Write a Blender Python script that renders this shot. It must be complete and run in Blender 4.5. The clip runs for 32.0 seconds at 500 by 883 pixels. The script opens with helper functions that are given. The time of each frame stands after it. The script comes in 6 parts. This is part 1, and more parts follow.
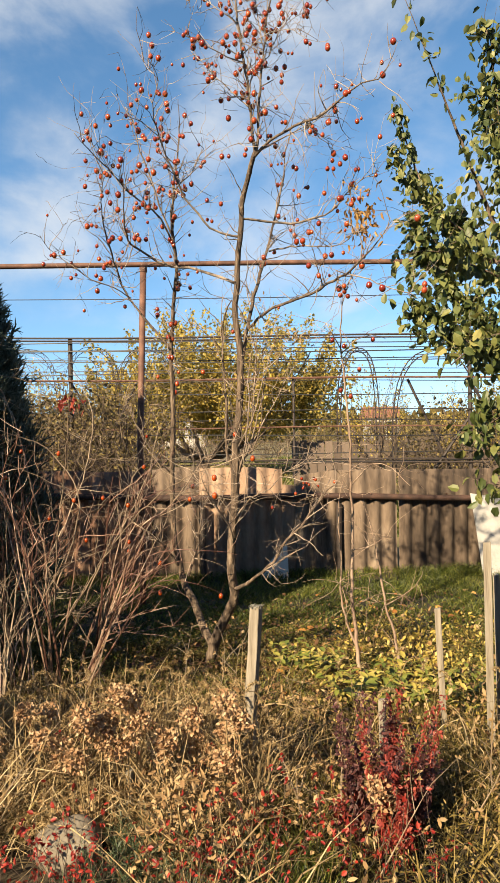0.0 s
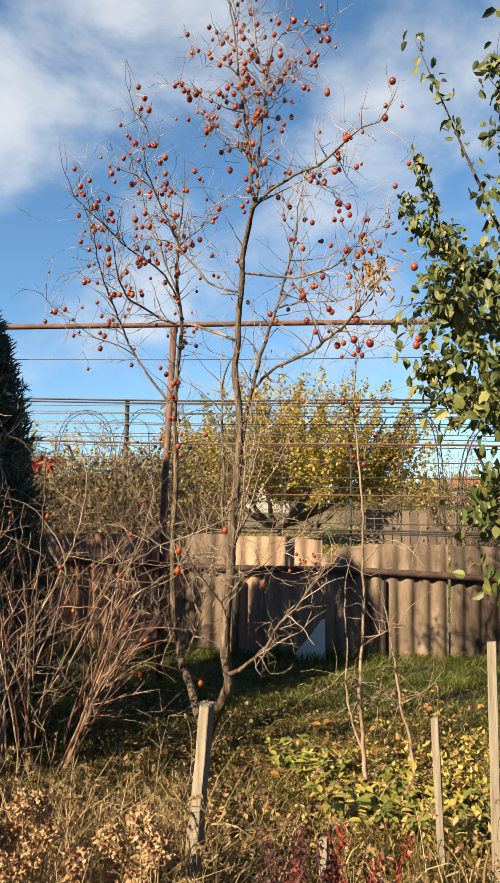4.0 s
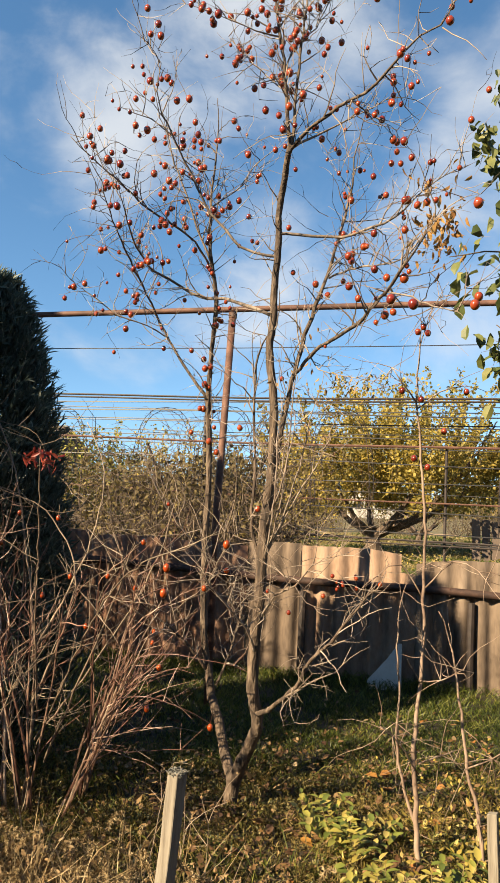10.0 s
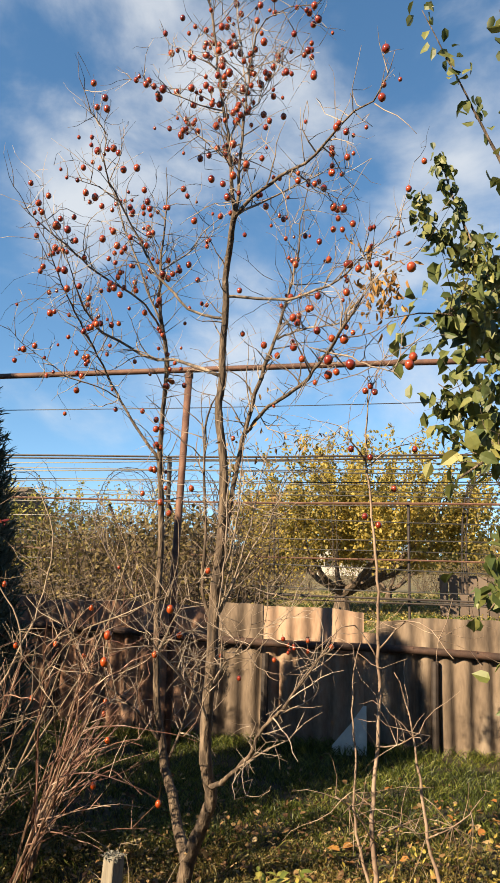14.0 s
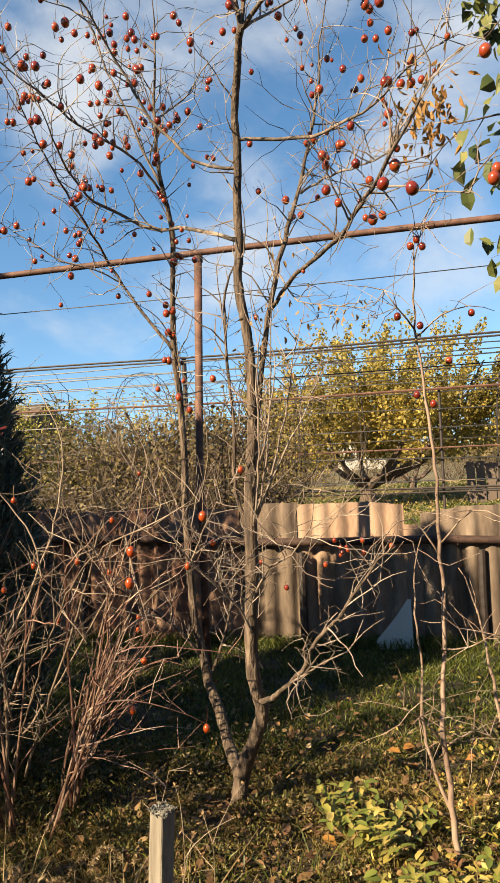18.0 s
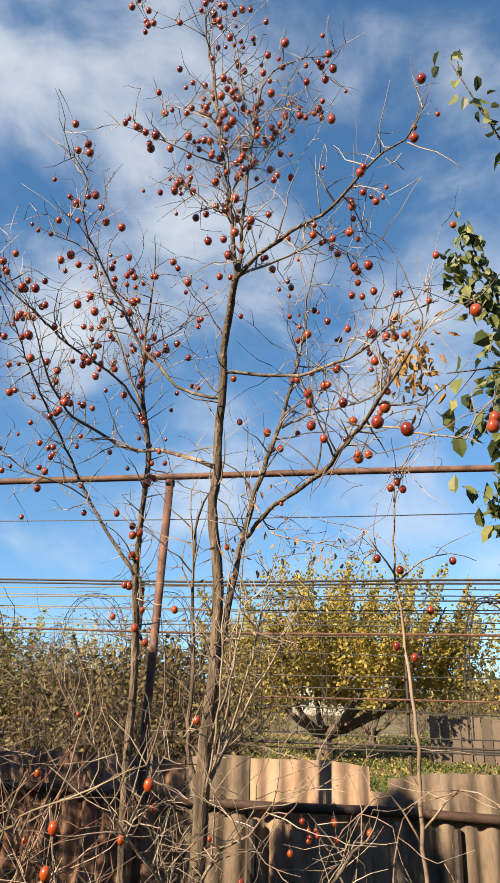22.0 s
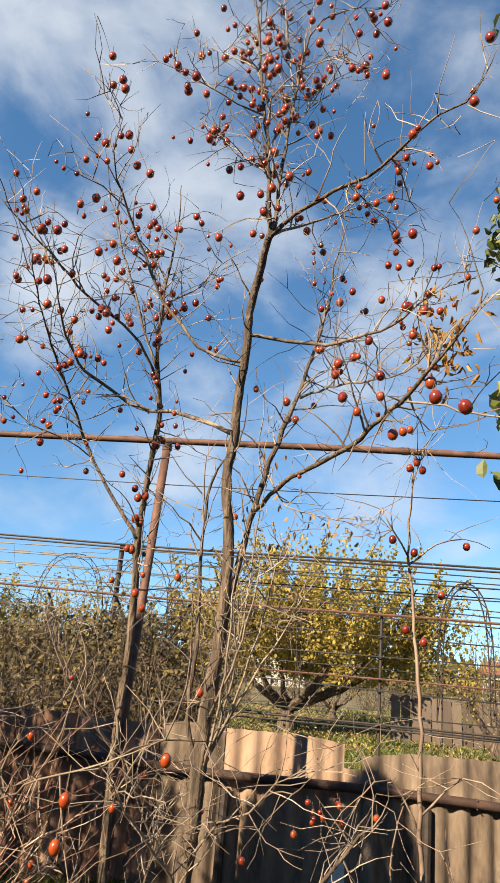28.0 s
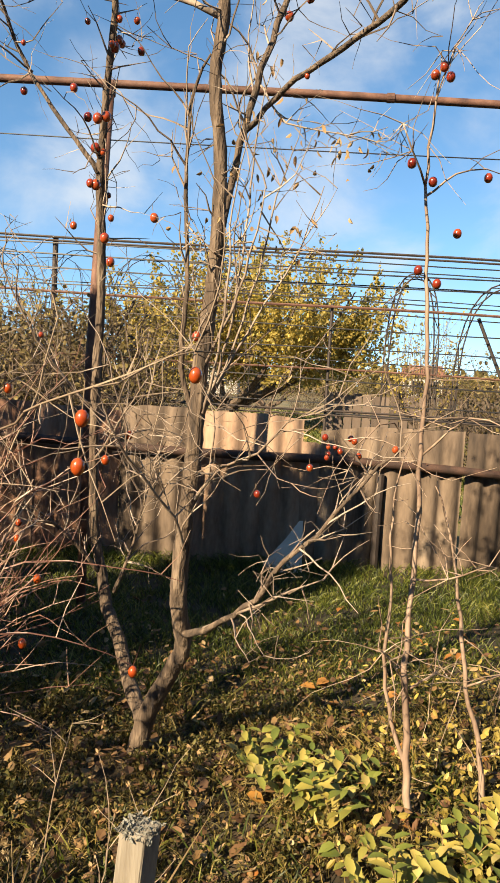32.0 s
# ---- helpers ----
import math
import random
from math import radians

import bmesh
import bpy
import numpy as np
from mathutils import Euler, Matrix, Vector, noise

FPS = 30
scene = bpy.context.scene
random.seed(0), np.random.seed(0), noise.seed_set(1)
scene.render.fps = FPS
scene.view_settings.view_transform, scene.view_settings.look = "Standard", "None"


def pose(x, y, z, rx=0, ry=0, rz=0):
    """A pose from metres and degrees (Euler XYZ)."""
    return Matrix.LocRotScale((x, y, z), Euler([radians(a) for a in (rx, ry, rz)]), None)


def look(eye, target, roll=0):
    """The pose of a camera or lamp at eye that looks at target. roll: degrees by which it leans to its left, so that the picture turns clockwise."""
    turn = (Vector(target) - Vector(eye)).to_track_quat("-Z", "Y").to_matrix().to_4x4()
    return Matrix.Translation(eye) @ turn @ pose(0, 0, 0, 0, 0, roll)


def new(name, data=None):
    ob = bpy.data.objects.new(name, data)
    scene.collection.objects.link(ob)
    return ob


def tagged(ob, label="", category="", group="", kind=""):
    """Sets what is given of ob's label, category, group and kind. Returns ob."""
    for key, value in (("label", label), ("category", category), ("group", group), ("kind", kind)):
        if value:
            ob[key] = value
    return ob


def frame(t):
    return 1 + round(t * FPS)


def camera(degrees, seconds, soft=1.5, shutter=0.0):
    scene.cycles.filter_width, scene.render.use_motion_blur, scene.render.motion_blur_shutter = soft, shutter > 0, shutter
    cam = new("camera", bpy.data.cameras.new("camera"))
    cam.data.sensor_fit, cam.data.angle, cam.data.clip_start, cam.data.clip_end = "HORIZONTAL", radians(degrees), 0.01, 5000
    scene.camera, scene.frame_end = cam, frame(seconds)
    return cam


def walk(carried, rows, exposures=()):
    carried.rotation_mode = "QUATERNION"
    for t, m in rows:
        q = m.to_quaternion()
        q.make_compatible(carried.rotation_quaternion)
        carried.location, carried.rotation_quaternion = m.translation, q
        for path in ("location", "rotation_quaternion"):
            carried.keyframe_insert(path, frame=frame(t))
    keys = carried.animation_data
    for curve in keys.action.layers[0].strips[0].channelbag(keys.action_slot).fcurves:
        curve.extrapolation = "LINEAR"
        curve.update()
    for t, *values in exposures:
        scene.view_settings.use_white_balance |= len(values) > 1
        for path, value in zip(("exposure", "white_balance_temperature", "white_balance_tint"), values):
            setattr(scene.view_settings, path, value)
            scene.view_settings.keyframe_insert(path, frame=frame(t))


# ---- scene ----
cam = camera(39.11, 32.0, soft=1.5)

# seconds, place in metres, heading, tilt and lean in degrees
PATH = [
    (0, 0.000, 0.000, 1.550, 0.01, -0.78, -2.16),
    (0.5, 0.014, 0.031, 1.529, 0.73, -0.59, -1.70),
    (1, 0.075, 0.124, 1.530, 0.50, 2.20, -1.47),
    (1.5, 0.195, 0.225, 1.538, -1.10, 4.03, -2.15),
    (2, 0.353, 0.301, 1.559, -5.16, 4.69, -0.99),
    (2.5, 0.418, 0.321, 1.553, -7.87, 5.53, 0.11),
    (3, 0.502, 0.354, 1.561, -6.72, 5.18, 1.06),
    (3.5, 0.486, 0.357, 1.556, -7.51, 4.58, -0.13),
    (5.5, 0.521, 0.398, 1.560, -6.23, 5.13, -0.75),
    (6, 0.522, 0.395, 1.568, -6.75, 4.83, -0.94),
    (6.5, 0.522, 0.390, 1.560, -7.73, 5.30, 0.14),
    (7, 0.532, 0.406, 1.553, -7.47, 2.59, 0.39),
    (7.5, 0.531, 0.435, 1.545, -8.27, -0.21, -0.45),
    (8, 0.526, 0.505, 1.540, -7.16, 0.76, -0.08),
    (8.5, 0.501, 0.660, 1.551, -6.70, 3.02, 0.49),
    (9, 0.512, 0.775, 1.537, -5.98, 0.78, -0.62),
    (9.5, 0.613, 0.922, 1.533, -14.47, 2.28, 0.13),
    (10, 0.737, 1.053, 1.571, -16.10, 4.85, 1.45),
    (10.5, 0.796, 1.074, 1.593, -12.70, 9.50, -0.46),
    (11, 0.824, 1.073, 1.590, -13.26, 14.26, -0.79),
    (11.5, 0.825, 1.069, 1.586, -13.83, 17.11, -0.69),
    (12, 0.841, 1.077, 1.599, -14.48, 15.25, -0.66),
    (12.5, 0.838, 1.069, 1.584, -14.42, 15.18, -0.62),
    (13, 0.832, 1.068, 1.586, -13.56, 14.14, -0.56),
    (13.5, 0.828, 1.073, 1.591, -13.96, 11.95, -0.12),
    (14, 0.816, 1.088, 1.582, -13.62, 9.62, 0.33),
    (14.5, 0.801, 1.102, 1.575, -14.39, 7.02, 0.29),
    (16.5, 0.780, 1.177, 1.541, -14.64, 4.49, -0.39),
    (17, 0.744, 1.272, 1.542, -14.19, 3.16, -0.62),
    (17.5, 0.699, 1.408, 1.560, -15.59, 2.25, -3.24),
    (18, 0.646, 1.508, 1.560, -15.13, 1.76, -3.69),
    (18.5, 0.586, 1.635, 1.575, -12.93, 6.69, -2.42),
    (19, 0.543, 1.771, 1.572, -16.03, 6.55, -1.36),
    (19.5, 0.534, 1.741, 1.572, -14.80, 16.96, -0.81),
    (20, 0.540, 1.733, 1.581, -14.84, 19.11, -0.71),
    (20.5, 0.539, 1.698, 1.587, -12.05, 20.28, -0.70),
    (21, 0.541, 1.667, 1.596, -13.58, 23.12, 0.45),
    (21.5, 0.563, 1.660, 1.604, -12.24, 23.43, -0.18),
    (22, 0.569, 1.668, 1.605, -11.41, 20.08, 0.26),
    (22.5, 0.558, 1.703, 1.608, -12.66, 16.52, 1.15),
    (23, 0.570, 1.718, 1.626, -14.15, 19.52, 1.00),
    (23.5, 0.569, 1.699, 1.641, -13.70, 24.57, 2.01),
    (24, 0.555, 1.670, 1.647, -14.08, 26.27, 3.90),
    (24.5, 0.530, 1.650, 1.645, -15.06, 26.34, 4.30),
    (26.5, 0.513, 1.765, 1.619, -13.14, 22.36, 3.62),
    (27, 0.494, 1.742, 1.612, -16.35, 20.18, 3.94),
    (27.5, 0.468, 1.726, 1.609, -17.35, 17.81, 4.65),
    (28, 0.408, 1.741, 1.620, -9.50, 17.84, 3.86),
    (28.5, 0.256, 1.748, 1.647, -5.13, 19.16, 3.16),
    (29, 0.192, 1.740, 1.637, -3.43, 17.97, 3.17),
    (29.5, 0.174, 1.742, 1.642, -3.73, 16.80, 2.85),
    (30, 0.141, 1.755, 1.607, -3.67, 16.05, 1.43),
    (30.5, 0.178, 1.749, 1.617, -5.35, 15.74, 1.28),
    (31, 0.162, 1.785, 1.548, -4.55, 14.69, 0.86),
    (31.5, 0.138, 1.921, 1.431, -3.20, 2.86, 2.17),
    (32, 0.171, 2.068, 1.416, -2.72, -4.82, 2.13),]


def view(x, y, z, heading, tilt, lean):
    return pose(x, y, z) @ pose(0, 0, 0, 0, 0, -heading) @ pose(0, 0, 0, 90 + tilt) @ pose(0, 0, 0, 0, 0, lean)


walk(cam, [(t, view(*p)) for t, *p in PATH], exposures=[(0, 1.8, 6750, 10), (18.5, 1.8, 6750, 10), (21.5, 1.72, 6400, 10), (31, 1.72, 6350, 10), (32, 1.86, 6750, 10)])

# ---------------------------------------------------------------- light
SUN_WAY = Vector((0.60, 0.80, 0)).normalized()
SUN_HEIGHT = radians(32)
world = bpy.data.worlds.new("autumn_sky")
scene.world = world
world.use_nodes = True
wn, wl = world.node_tree.nodes, world.node_tree.links
wn.clear()
w_out = wn.new("ShaderNodeOutputWorld")
w_bg = wn.new("ShaderNodeBackground")
w_bg.inputs["Strength"].default_value = 0.050
sky = wn.new("ShaderNodeTexSky")
sky.sky_type = "NISHITA"
sky.sun_disc = False
sky.sun_elevation = SUN_HEIGHT
sky.sun_rotation = math.atan2(-SUN_WAY.x, -SUN_WAY.y)
sky.air_density, sky.dust_density, sky.ozone_density = 1.0, 0.0, 2.0
w_co = wn.new("ShaderNodeTexCoord")
w_map = wn.new("ShaderNodeMapping")
w_map.inputs["Scale"].default_value = (1.0, 1.0, 1.5)
w_map.inputs["Location"].default_value = (0.35, 0.1, 0.55)
w_noise = wn.new("ShaderNodeTexNoise")
w_noise.inputs["Scale"].default_value = 5.2
w_noise.inputs["Detail"].default_value = 9
w_noise.inputs["Roughness"].default_value = 0.55
w_noise.inputs["Distortion"].default_value = 0.25
w_ramp = wn.new("ShaderNodeValToRGB")
w_ramp.color_ramp.interpolation = "EASE"
w_ramp.color_ramp.elements[0].position, w_ramp.color_ramp.elements[0].color = 0.47, (0, 0, 0, 1)
w_ramp.color_ramp.elements[1].position, w_ramp.color_ramp.elements[1].color = 0.90, (0.78, 0.78, 0.78, 1)
w_mix = wn.new("ShaderNodeMix")
w_mix.data_type = "RGBA"
w_mix.inputs["B"].default_value = (5.0, 5.25, 5.5, 1)
wl.new(w_co.outputs["Generated"], w_map.inputs["Vector"])
wl.new(w_map.outputs["Vector"], w_noise.inputs["Vector"])
total = w_noise.outputs["Fac"]
# the larger cumulus banks: heading and height in degrees, reach, weight
for heading, height, reach, weight in ((-19, 43, 0.20, 0.25), (-12, 36, 0.13, 0.16), (-26, 35, 0.16, 0.18), (-32, 31, 0.13, 0.18), (-20, 36, 0.12, 0.10), (-22, 55, 0.10, 0.14), (5, 30, 0.13, 0.32), (-28, 27, 0.12, 0.24), (-40, 46, 0.2, 0.2), (-14, 19, 0.14, 0.24),
                                       (-8, 33, 0.09, 0.18), (-1, 23, 0.16, 0.2), (-17, 14, 0.15, 0.2), (9, 7, 0.09, 0.28), (-6, 8, 0.18, 0.14), (14, 33, 0.10, 0.24), (18, 15, 0.14, 0.24), (-4, 45, 0.08, 0.08)):
    at = Vector((math.sin(radians(heading)) * math.cos(radians(height)), math.cos(radians(heading)) * math.cos(radians(height)), math.sin(radians(height))))
    far = wn.new("ShaderNodeVectorMath")
    far.operation = "DISTANCE"
    far.inputs[1].default_value = at
    wl.new(w_co.outputs["Generated"], far.inputs[0])
    fall = wn.new("ShaderNodeMapRange")
    fall.inputs["From Min"].default_value, fall.inputs["From Max"].default_value = 0.0, reach
    fall.inputs["To Min"].default_value, fall.inputs["To Max"].default_value = weight, 0.0
    wl.new(far.outputs["Value"], fall.inputs["Value"])
    plus = wn.new("ShaderNodeMath")
    plus.operation = "ADD"
    wl.new(total, plus.inputs[0])
    wl.new(fall.outputs["Result"], plus.inputs[1])
    total = plus.outputs[0]
wl.new(total, w_ramp.inputs["Fac"])
wl.new(w_ramp.outputs["Color"], w_mix.inputs["Factor"])
w_hue = wn.new("ShaderNodeHueSaturation")
w_hue.inputs["Hue"].default_value, w_hue.inputs["Saturation"].default_value, w_hue.inputs["Value"].default_value = 0.494, 1.17, 1.21
w_lift = wn.new("ShaderNodeVectorMath")
w_lift.operation = "ADD"
w_lift.inputs[1].default_value = (0, 0, 0.10)
wl.new(w_co.outputs["Generated"], w_lift.inputs[0])
wl.new(w_lift.outputs[0], sky.inputs["Vector"])
wl.new(sky.outputs["Color"], w_hue.inputs["Color"])
wl.new(w_hue.outputs["Color"], w_mix.inputs["A"])
wl.new(w_mix.outputs["Result"], w_bg.inputs["Color"])
wl.new(w_bg.outputs["Background"], w_out.inputs["Surface"])

sun = new("sun", bpy.data.lights.new("sun", "SUN"))
sun.data.energy, sun.data.angle, sun.data.color = 5.0, radians(0.53), (1.0, 0.80, 0.53)
sun_from = Vector((-SUN_WAY.x * math.cos(SUN_HEIGHT), -SUN_WAY.y * math.cos(SUN_HEIGHT), math.sin(SUN_HEIGHT)))
sun.matrix_world = look(sun_from * 30, (0, 0, 0))


# ---------------------------------------------------------------- materials
TONE = 0.46


def mat(name, colors, scale=8.0, rough=0.8, bump=0.3, fine=60.0, stretch=(1, 1, 1), metal=0.0, spread=0.0,
        islands=False, through_light=0.0, coat=0.0):
    """Noise at two scales between two to four colours, with relief; spread: how far single pieces differ."""
    m = bpy.data.materials.new(name)
    m.use_nodes = True
    n, l = m.node_tree.nodes, m.node_tree.links
    b = n["Principled BSDF"]
    b.inputs["Roughness"].default_value, b.inputs["Metallic"].default_value = rough, metal
    b.inputs["Coat Weight"].default_value = coat
    co = n.new("ShaderNodeTexCoord")
    mp = n.new("ShaderNodeMapping")
    mp.inputs["Scale"].default_value = stretch
    l.new(co.outputs["Object"], mp.inputs["Vector"])
    a, f = n.new("ShaderNodeTexNoise"), n.new("ShaderNodeTexNoise")
    for node, s, d in ((a, scale, 5), (f, fine, 4)):
        node.inputs["Scale"].default_value, node.inputs["Detail"].default_value = s, d
        l.new(mp.outputs["Vector"], node.inputs["Vector"])
    add = n.new("ShaderNodeMath")
    add.operation = "MULTIPLY_ADD"
    add.inputs[1].default_value = 0.35
    l.new(f.outputs["Fac"], add.inputs[0])
    l.new(a.outputs["Fac"], add.inputs[2])
    last = add
    if spread:
        if islands:
            r = n.new("ShaderNodeNewGeometry").outputs["Random Per Island"]
        else:
            r = n.new("ShaderNodeObjectInfo").outputs["Random"]
        k = n.new("ShaderNodeMath")
        k.operation = "MULTIPLY_ADD"
        k.inputs[1].default_value = spread
        l.new(r, k.inputs[0])
        l.new(add.outputs[0], k.inputs[2])
        last = k
    ramp = n.new("ShaderNodeValToRGB")
    e = ramp.color_ramp.elements
    lo, hi = 0.45, 0.92 + spread
    while len(e) < len(colors):
        e.new(0.5)
    for i, c in enumerate(colors):
        e[i].position = min(1.0, (lo + (hi - lo) * i / (len(colors) - 1)) / (1 + spread))
        e[i].color = (c[0] * TONE, c[1] * TONE, c[2] * TONE, 1)
    sc = n.new("ShaderNodeMath")
    sc.operation = "MULTIPLY"
    sc.inputs[1].default_value = 1 / (1 + spread)
    l.new(last.outputs[0], sc.inputs[0])
    l.new(sc.outputs[0], ramp.inputs["Fac"])
    l.new(ramp.outputs["Color"], b.inputs["Base Color"])
    if bump:
        bp = n.new("ShaderNodeBump")
        bp.inputs["Strength"].default_value, bp.inputs["Distance"].default_value = bump, 0.01
        l.new(add.outputs[0], bp.inputs["Height"])
        l.new(bp.outputs["Normal"], b.inputs["Normal"])
    if through_light:
        t = n.new("ShaderNodeBsdfTranslucent")
        mx = n.new("ShaderNodeMixShader")
        mx.inputs[0].default_value = through_light
        l.new(ramp.outputs["Color"], t.inputs["Color"])
        l.new(b.outputs[0], mx.inputs[1])
        l.new(t.outputs[0], mx.inputs[2])
        l.new(mx.outputs[0], n["Material Output"].inputs["Surface"])
    return m


BARK = mat("bark", [(0.05, 0.036, 0.027), (0.16, 0.112, 0.078), (0.38, 0.285, 0.205)], 34, 0.9, 2.0, 130, (1, 1, 0.2))
DARK_BARK = mat("dark_bark", [(0.10, 0.078, 0.062), (0.27, 0.208, 0.16), (0.55, 0.44, 0.345)], 20, 0.85, 0.6, 110, (1, 1, 0.3))
RAIL = mat("dark_rusted_rail", [(0.03, 0.015, 0.011), (0.075, 0.036, 0.025), (0.15, 0.075, 0.05)], 10, 0.8, 0.5, 90)
TWIG = mat("twig_bark", [(0.16, 0.11, 0.082), (0.36, 0.275, 0.21), (0.64, 0.53, 0.43)], 14, 0.6, 0.2, 120, (1, 1, 0.3), spread=0.3, islands=True)
RED_TWIG = mat("red_twig", [(0.075, 0.026, 0.020), (0.22, 0.095, 0.068), (0.46, 0.28, 0.205), (0.95, 0.79, 0.64)], 5, 0.55, 0.2, 60, spread=0.9, islands=True)
RED_STEM = mat("red_stem", [(0.07, 0.027, 0.019), (0.18, 0.085, 0.058), (0.40, 0.26, 0.185), (0.90, 0.76, 0.61)], 5, 0.55, 0.2, 60, spread=0.9)
PALE_TWIG = mat("pale_twig", [(0.15, 0.10, 0.065), (0.36, 0.27, 0.19), (0.72, 0.58, 0.42)], 9, 0.7, 0.2, 60, spread=0.5, islands=True)
PALE_STEM = mat("pale_stem", [(0.15, 0.10, 0.065), (0.36, 0.27, 0.19), (0.72, 0.58, 0.42)], 9, 0.7, 0.2, 60, spread=0.5)
FRUIT = mat("ripe_fruit_skin", [(0.13, 0.016, 0.010), (0.36, 0.045, 0.016), (0.62, 0.13, 0.026)], 30, 0.2, 0.05, 140, spread=0.6, coat=0.4)
RED_FRUIT = mat("orange_fruit_skin", [(0.45, 0.05, 0.012), (0.62, 0.13, 0.02)], 30, 0.25, 0.05, 140, spread=0.3, coat=0.3)
STALK = mat("fruit_stalk", [(0.25, 0.17, 0.10), (0.38, 0.28, 0.17)], 40, 0.8, 0)
# weathering streaks, their dark stops deepened to stand for shadow mottling too
SLATE = mat("weathered_slate", [(0.03, 0.021, 0.016), (0.11, 0.078, 0.056), (0.27, 0.20, 0.147), (0.45, 0.36, 0.275)], 5.5, 0.95, 0.9, 38, (1, 1, 0.3), spread=0.3)
# slate with the brown of the fence's shaded end put into its colour
SLATE_SHADED = mat("shaded_slate", [(0.12, 0.058, 0.036), (0.32, 0.17, 0.108), (0.50, 0.315, 0.215)], 4, 0.95, 0.5, 45, (1, 1, 0.35), spread=0.25)
# reddish cast of the shade below the rail, put into these sheets' colour
SLATE_HALF_SHADED = mat("half_shaded_slate", [(0.17, 0.10, 0.066), (0.44, 0.295, 0.205), (0.63, 0.47, 0.355)], 4, 0.95, 0.6, 45, (1, 1, 0.35), spread=0.2)
RUST = mat("rusted_steel", [(0.085, 0.035, 0.022), (0.19, 0.085, 0.055), (0.30, 0.15, 0.10)], 12, 0.75, 0.4, 110)
DARK_STEEL = mat("dark_steel", [(0.028, 0.02, 0.018), (0.075, 0.052, 0.043)], 14, 0.7, 0.3, 90)
WIRE = mat("wire_steel", [(0.018, 0.018, 0.022), (0.05, 0.047, 0.048)], 30, 0.5, 0, metal=0.4)
WOOD = mat("grey_weathered_wood", [(0.22, 0.185, 0.14), (0.37, 0.325, 0.255), (0.48, 0.43, 0.35)], 9, 0.9, 0.7, 70, (5, 5, 0.35))
LICHEN = mat("grey_lichen", [(0.12, 0.11, 0.09), (0.33, 0.33, 0.29), (0.52, 0.52, 0.47)], 60, 0.95, 0.9, 200)
SOIL = mat("lawn_soil", [(0.014, 0.012, 0.005), (0.034, 0.027, 0.010), (0.075, 0.05, 0.022), (0.13, 0.09, 0.042)], 1.6, 0.95, 0.8, 24)
FIELD = mat("far_field", [(0.06, 0.085, 0.02), (0.17, 0.15, 0.05), (0.30, 0.22, 0.10), (0.20, 0.20, 0.06)], 1.2, 0.95, 0.8, 16)
GRASS = mat("green_grass_blade", [(0.010, 0.022, 0.003), (0.06, 0.10, 0.012), (0.24, 0.28, 0.04), (0.62, 0.56, 0.15)], 1.6, 0.5, 0, 6, spread=0.8, islands=True, through_light=0.38)
OLIVE = mat("olive_grass_blade", [(0.025, 0.024, 0.006), (0.14, 0.115, 0.024), (0.38, 0.28, 0.07), (0.66, 0.50, 0.20)], 1.8, 0.65, 0, 6, spread=0.9, islands=True, through_light=0.3)
STRAW = mat("dry_straw", [(0.10, 0.06, 0.022), (0.33, 0.22, 0.09), (0.66, 0.49, 0.25), (1.0, 0.84, 0.55)], 1.4, 0.7, 0, 7, spread=0.9, islands=True, through_light=0.25)
LITTER = mat("fallen_leaf", [(0.06, 0.03, 0.014), (0.20, 0.095, 0.035), (0.42, 0.25, 0.09), (0.78, 0.60, 0.34)], 2, 0.7, 0, 8, spread=1.0, islands=True, through_light=0.2)
GREEN_LEAF = mat("green_leaf", [(0.03, 0.052, 0.014), (0.10, 0.145, 0.034), (0.25, 0.28, 0.075), (0.58, 0.52, 0.16)], 2.5, 0.55, 0.1, 30, spread=0.6, islands=True, through_light=0.25)
LEAF_PIECE = mat("single_green_leaf", [(0.03, 0.052, 0.014), (0.10, 0.145, 0.034), (0.25, 0.28, 0.075), (0.58, 0.52, 0.16)], 2.5, 0.55, 0.1, 30, spread=0.6, through_light=0.25)
LIME_LEAF = mat("lime_leaf", [(0.10, 0.17, 0.03), (0.35, 0.40, 0.07), (0.74, 0.60, 0.14), (1.1, 0.92, 0.42)], 2.5, 0.6, 0.1, 30, spread=1.0, through_light=0.35)
GOLD_LEAF = mat("golden_leaf", [(0.24, 0.21, 0.062), (0.50, 0.40, 0.09), (0.85, 0.65, 0.13), (1.2, 0.94, 0.22)], 0.8, 0.6, 0, 9, spread=0.9, islands=True, through_light=0.5)
YELLOW_GREEN = mat("yellow_green_leaf", [(0.17, 0.19, 0.045), (0.42, 0.41, 0.08), (0.80, 0.70, 0.14), (1.15, 1.0, 0.28)], 0.8, 0.6, 0, 9, spread=0.9, islands=True, through_light=0.4)
TAN_LEAF = mat("withered_leaf", [(0.26, 0.13, 0.05), (0.56, 0.36, 0.165), (0.82, 0.63, 0.37)], 8, 0.8, 0, 60, spread=0.6, islands=True, through_light=0.25)
ORANGE_LEAF = mat("withered_orange_leaf", [(0.34, 0.13, 0.03), (0.72, 0.38, 0.10), (1.0, 0.68, 0.28)], 8, 0.8, 0, 60, spread=0.6, islands=True, through_light=0.4)
FLOWER_HEAD = mat("dry_flower_head", [(0.32, 0.14, 0.06), (0.68, 0.42, 0.22), (1.0, 0.80, 0.52)], 8, 0.8, 0, 60, spread=0.8, islands=True, through_light=0.25)
CRIMSON = mat("crimson_leaf", [(0.12, 0.014, 0.013), (0.38, 0.045, 0.034), (0.70, 0.16, 0.09)], 3, 0.55, 0, 30, spread=0.9, islands=True, through_light=0.3)
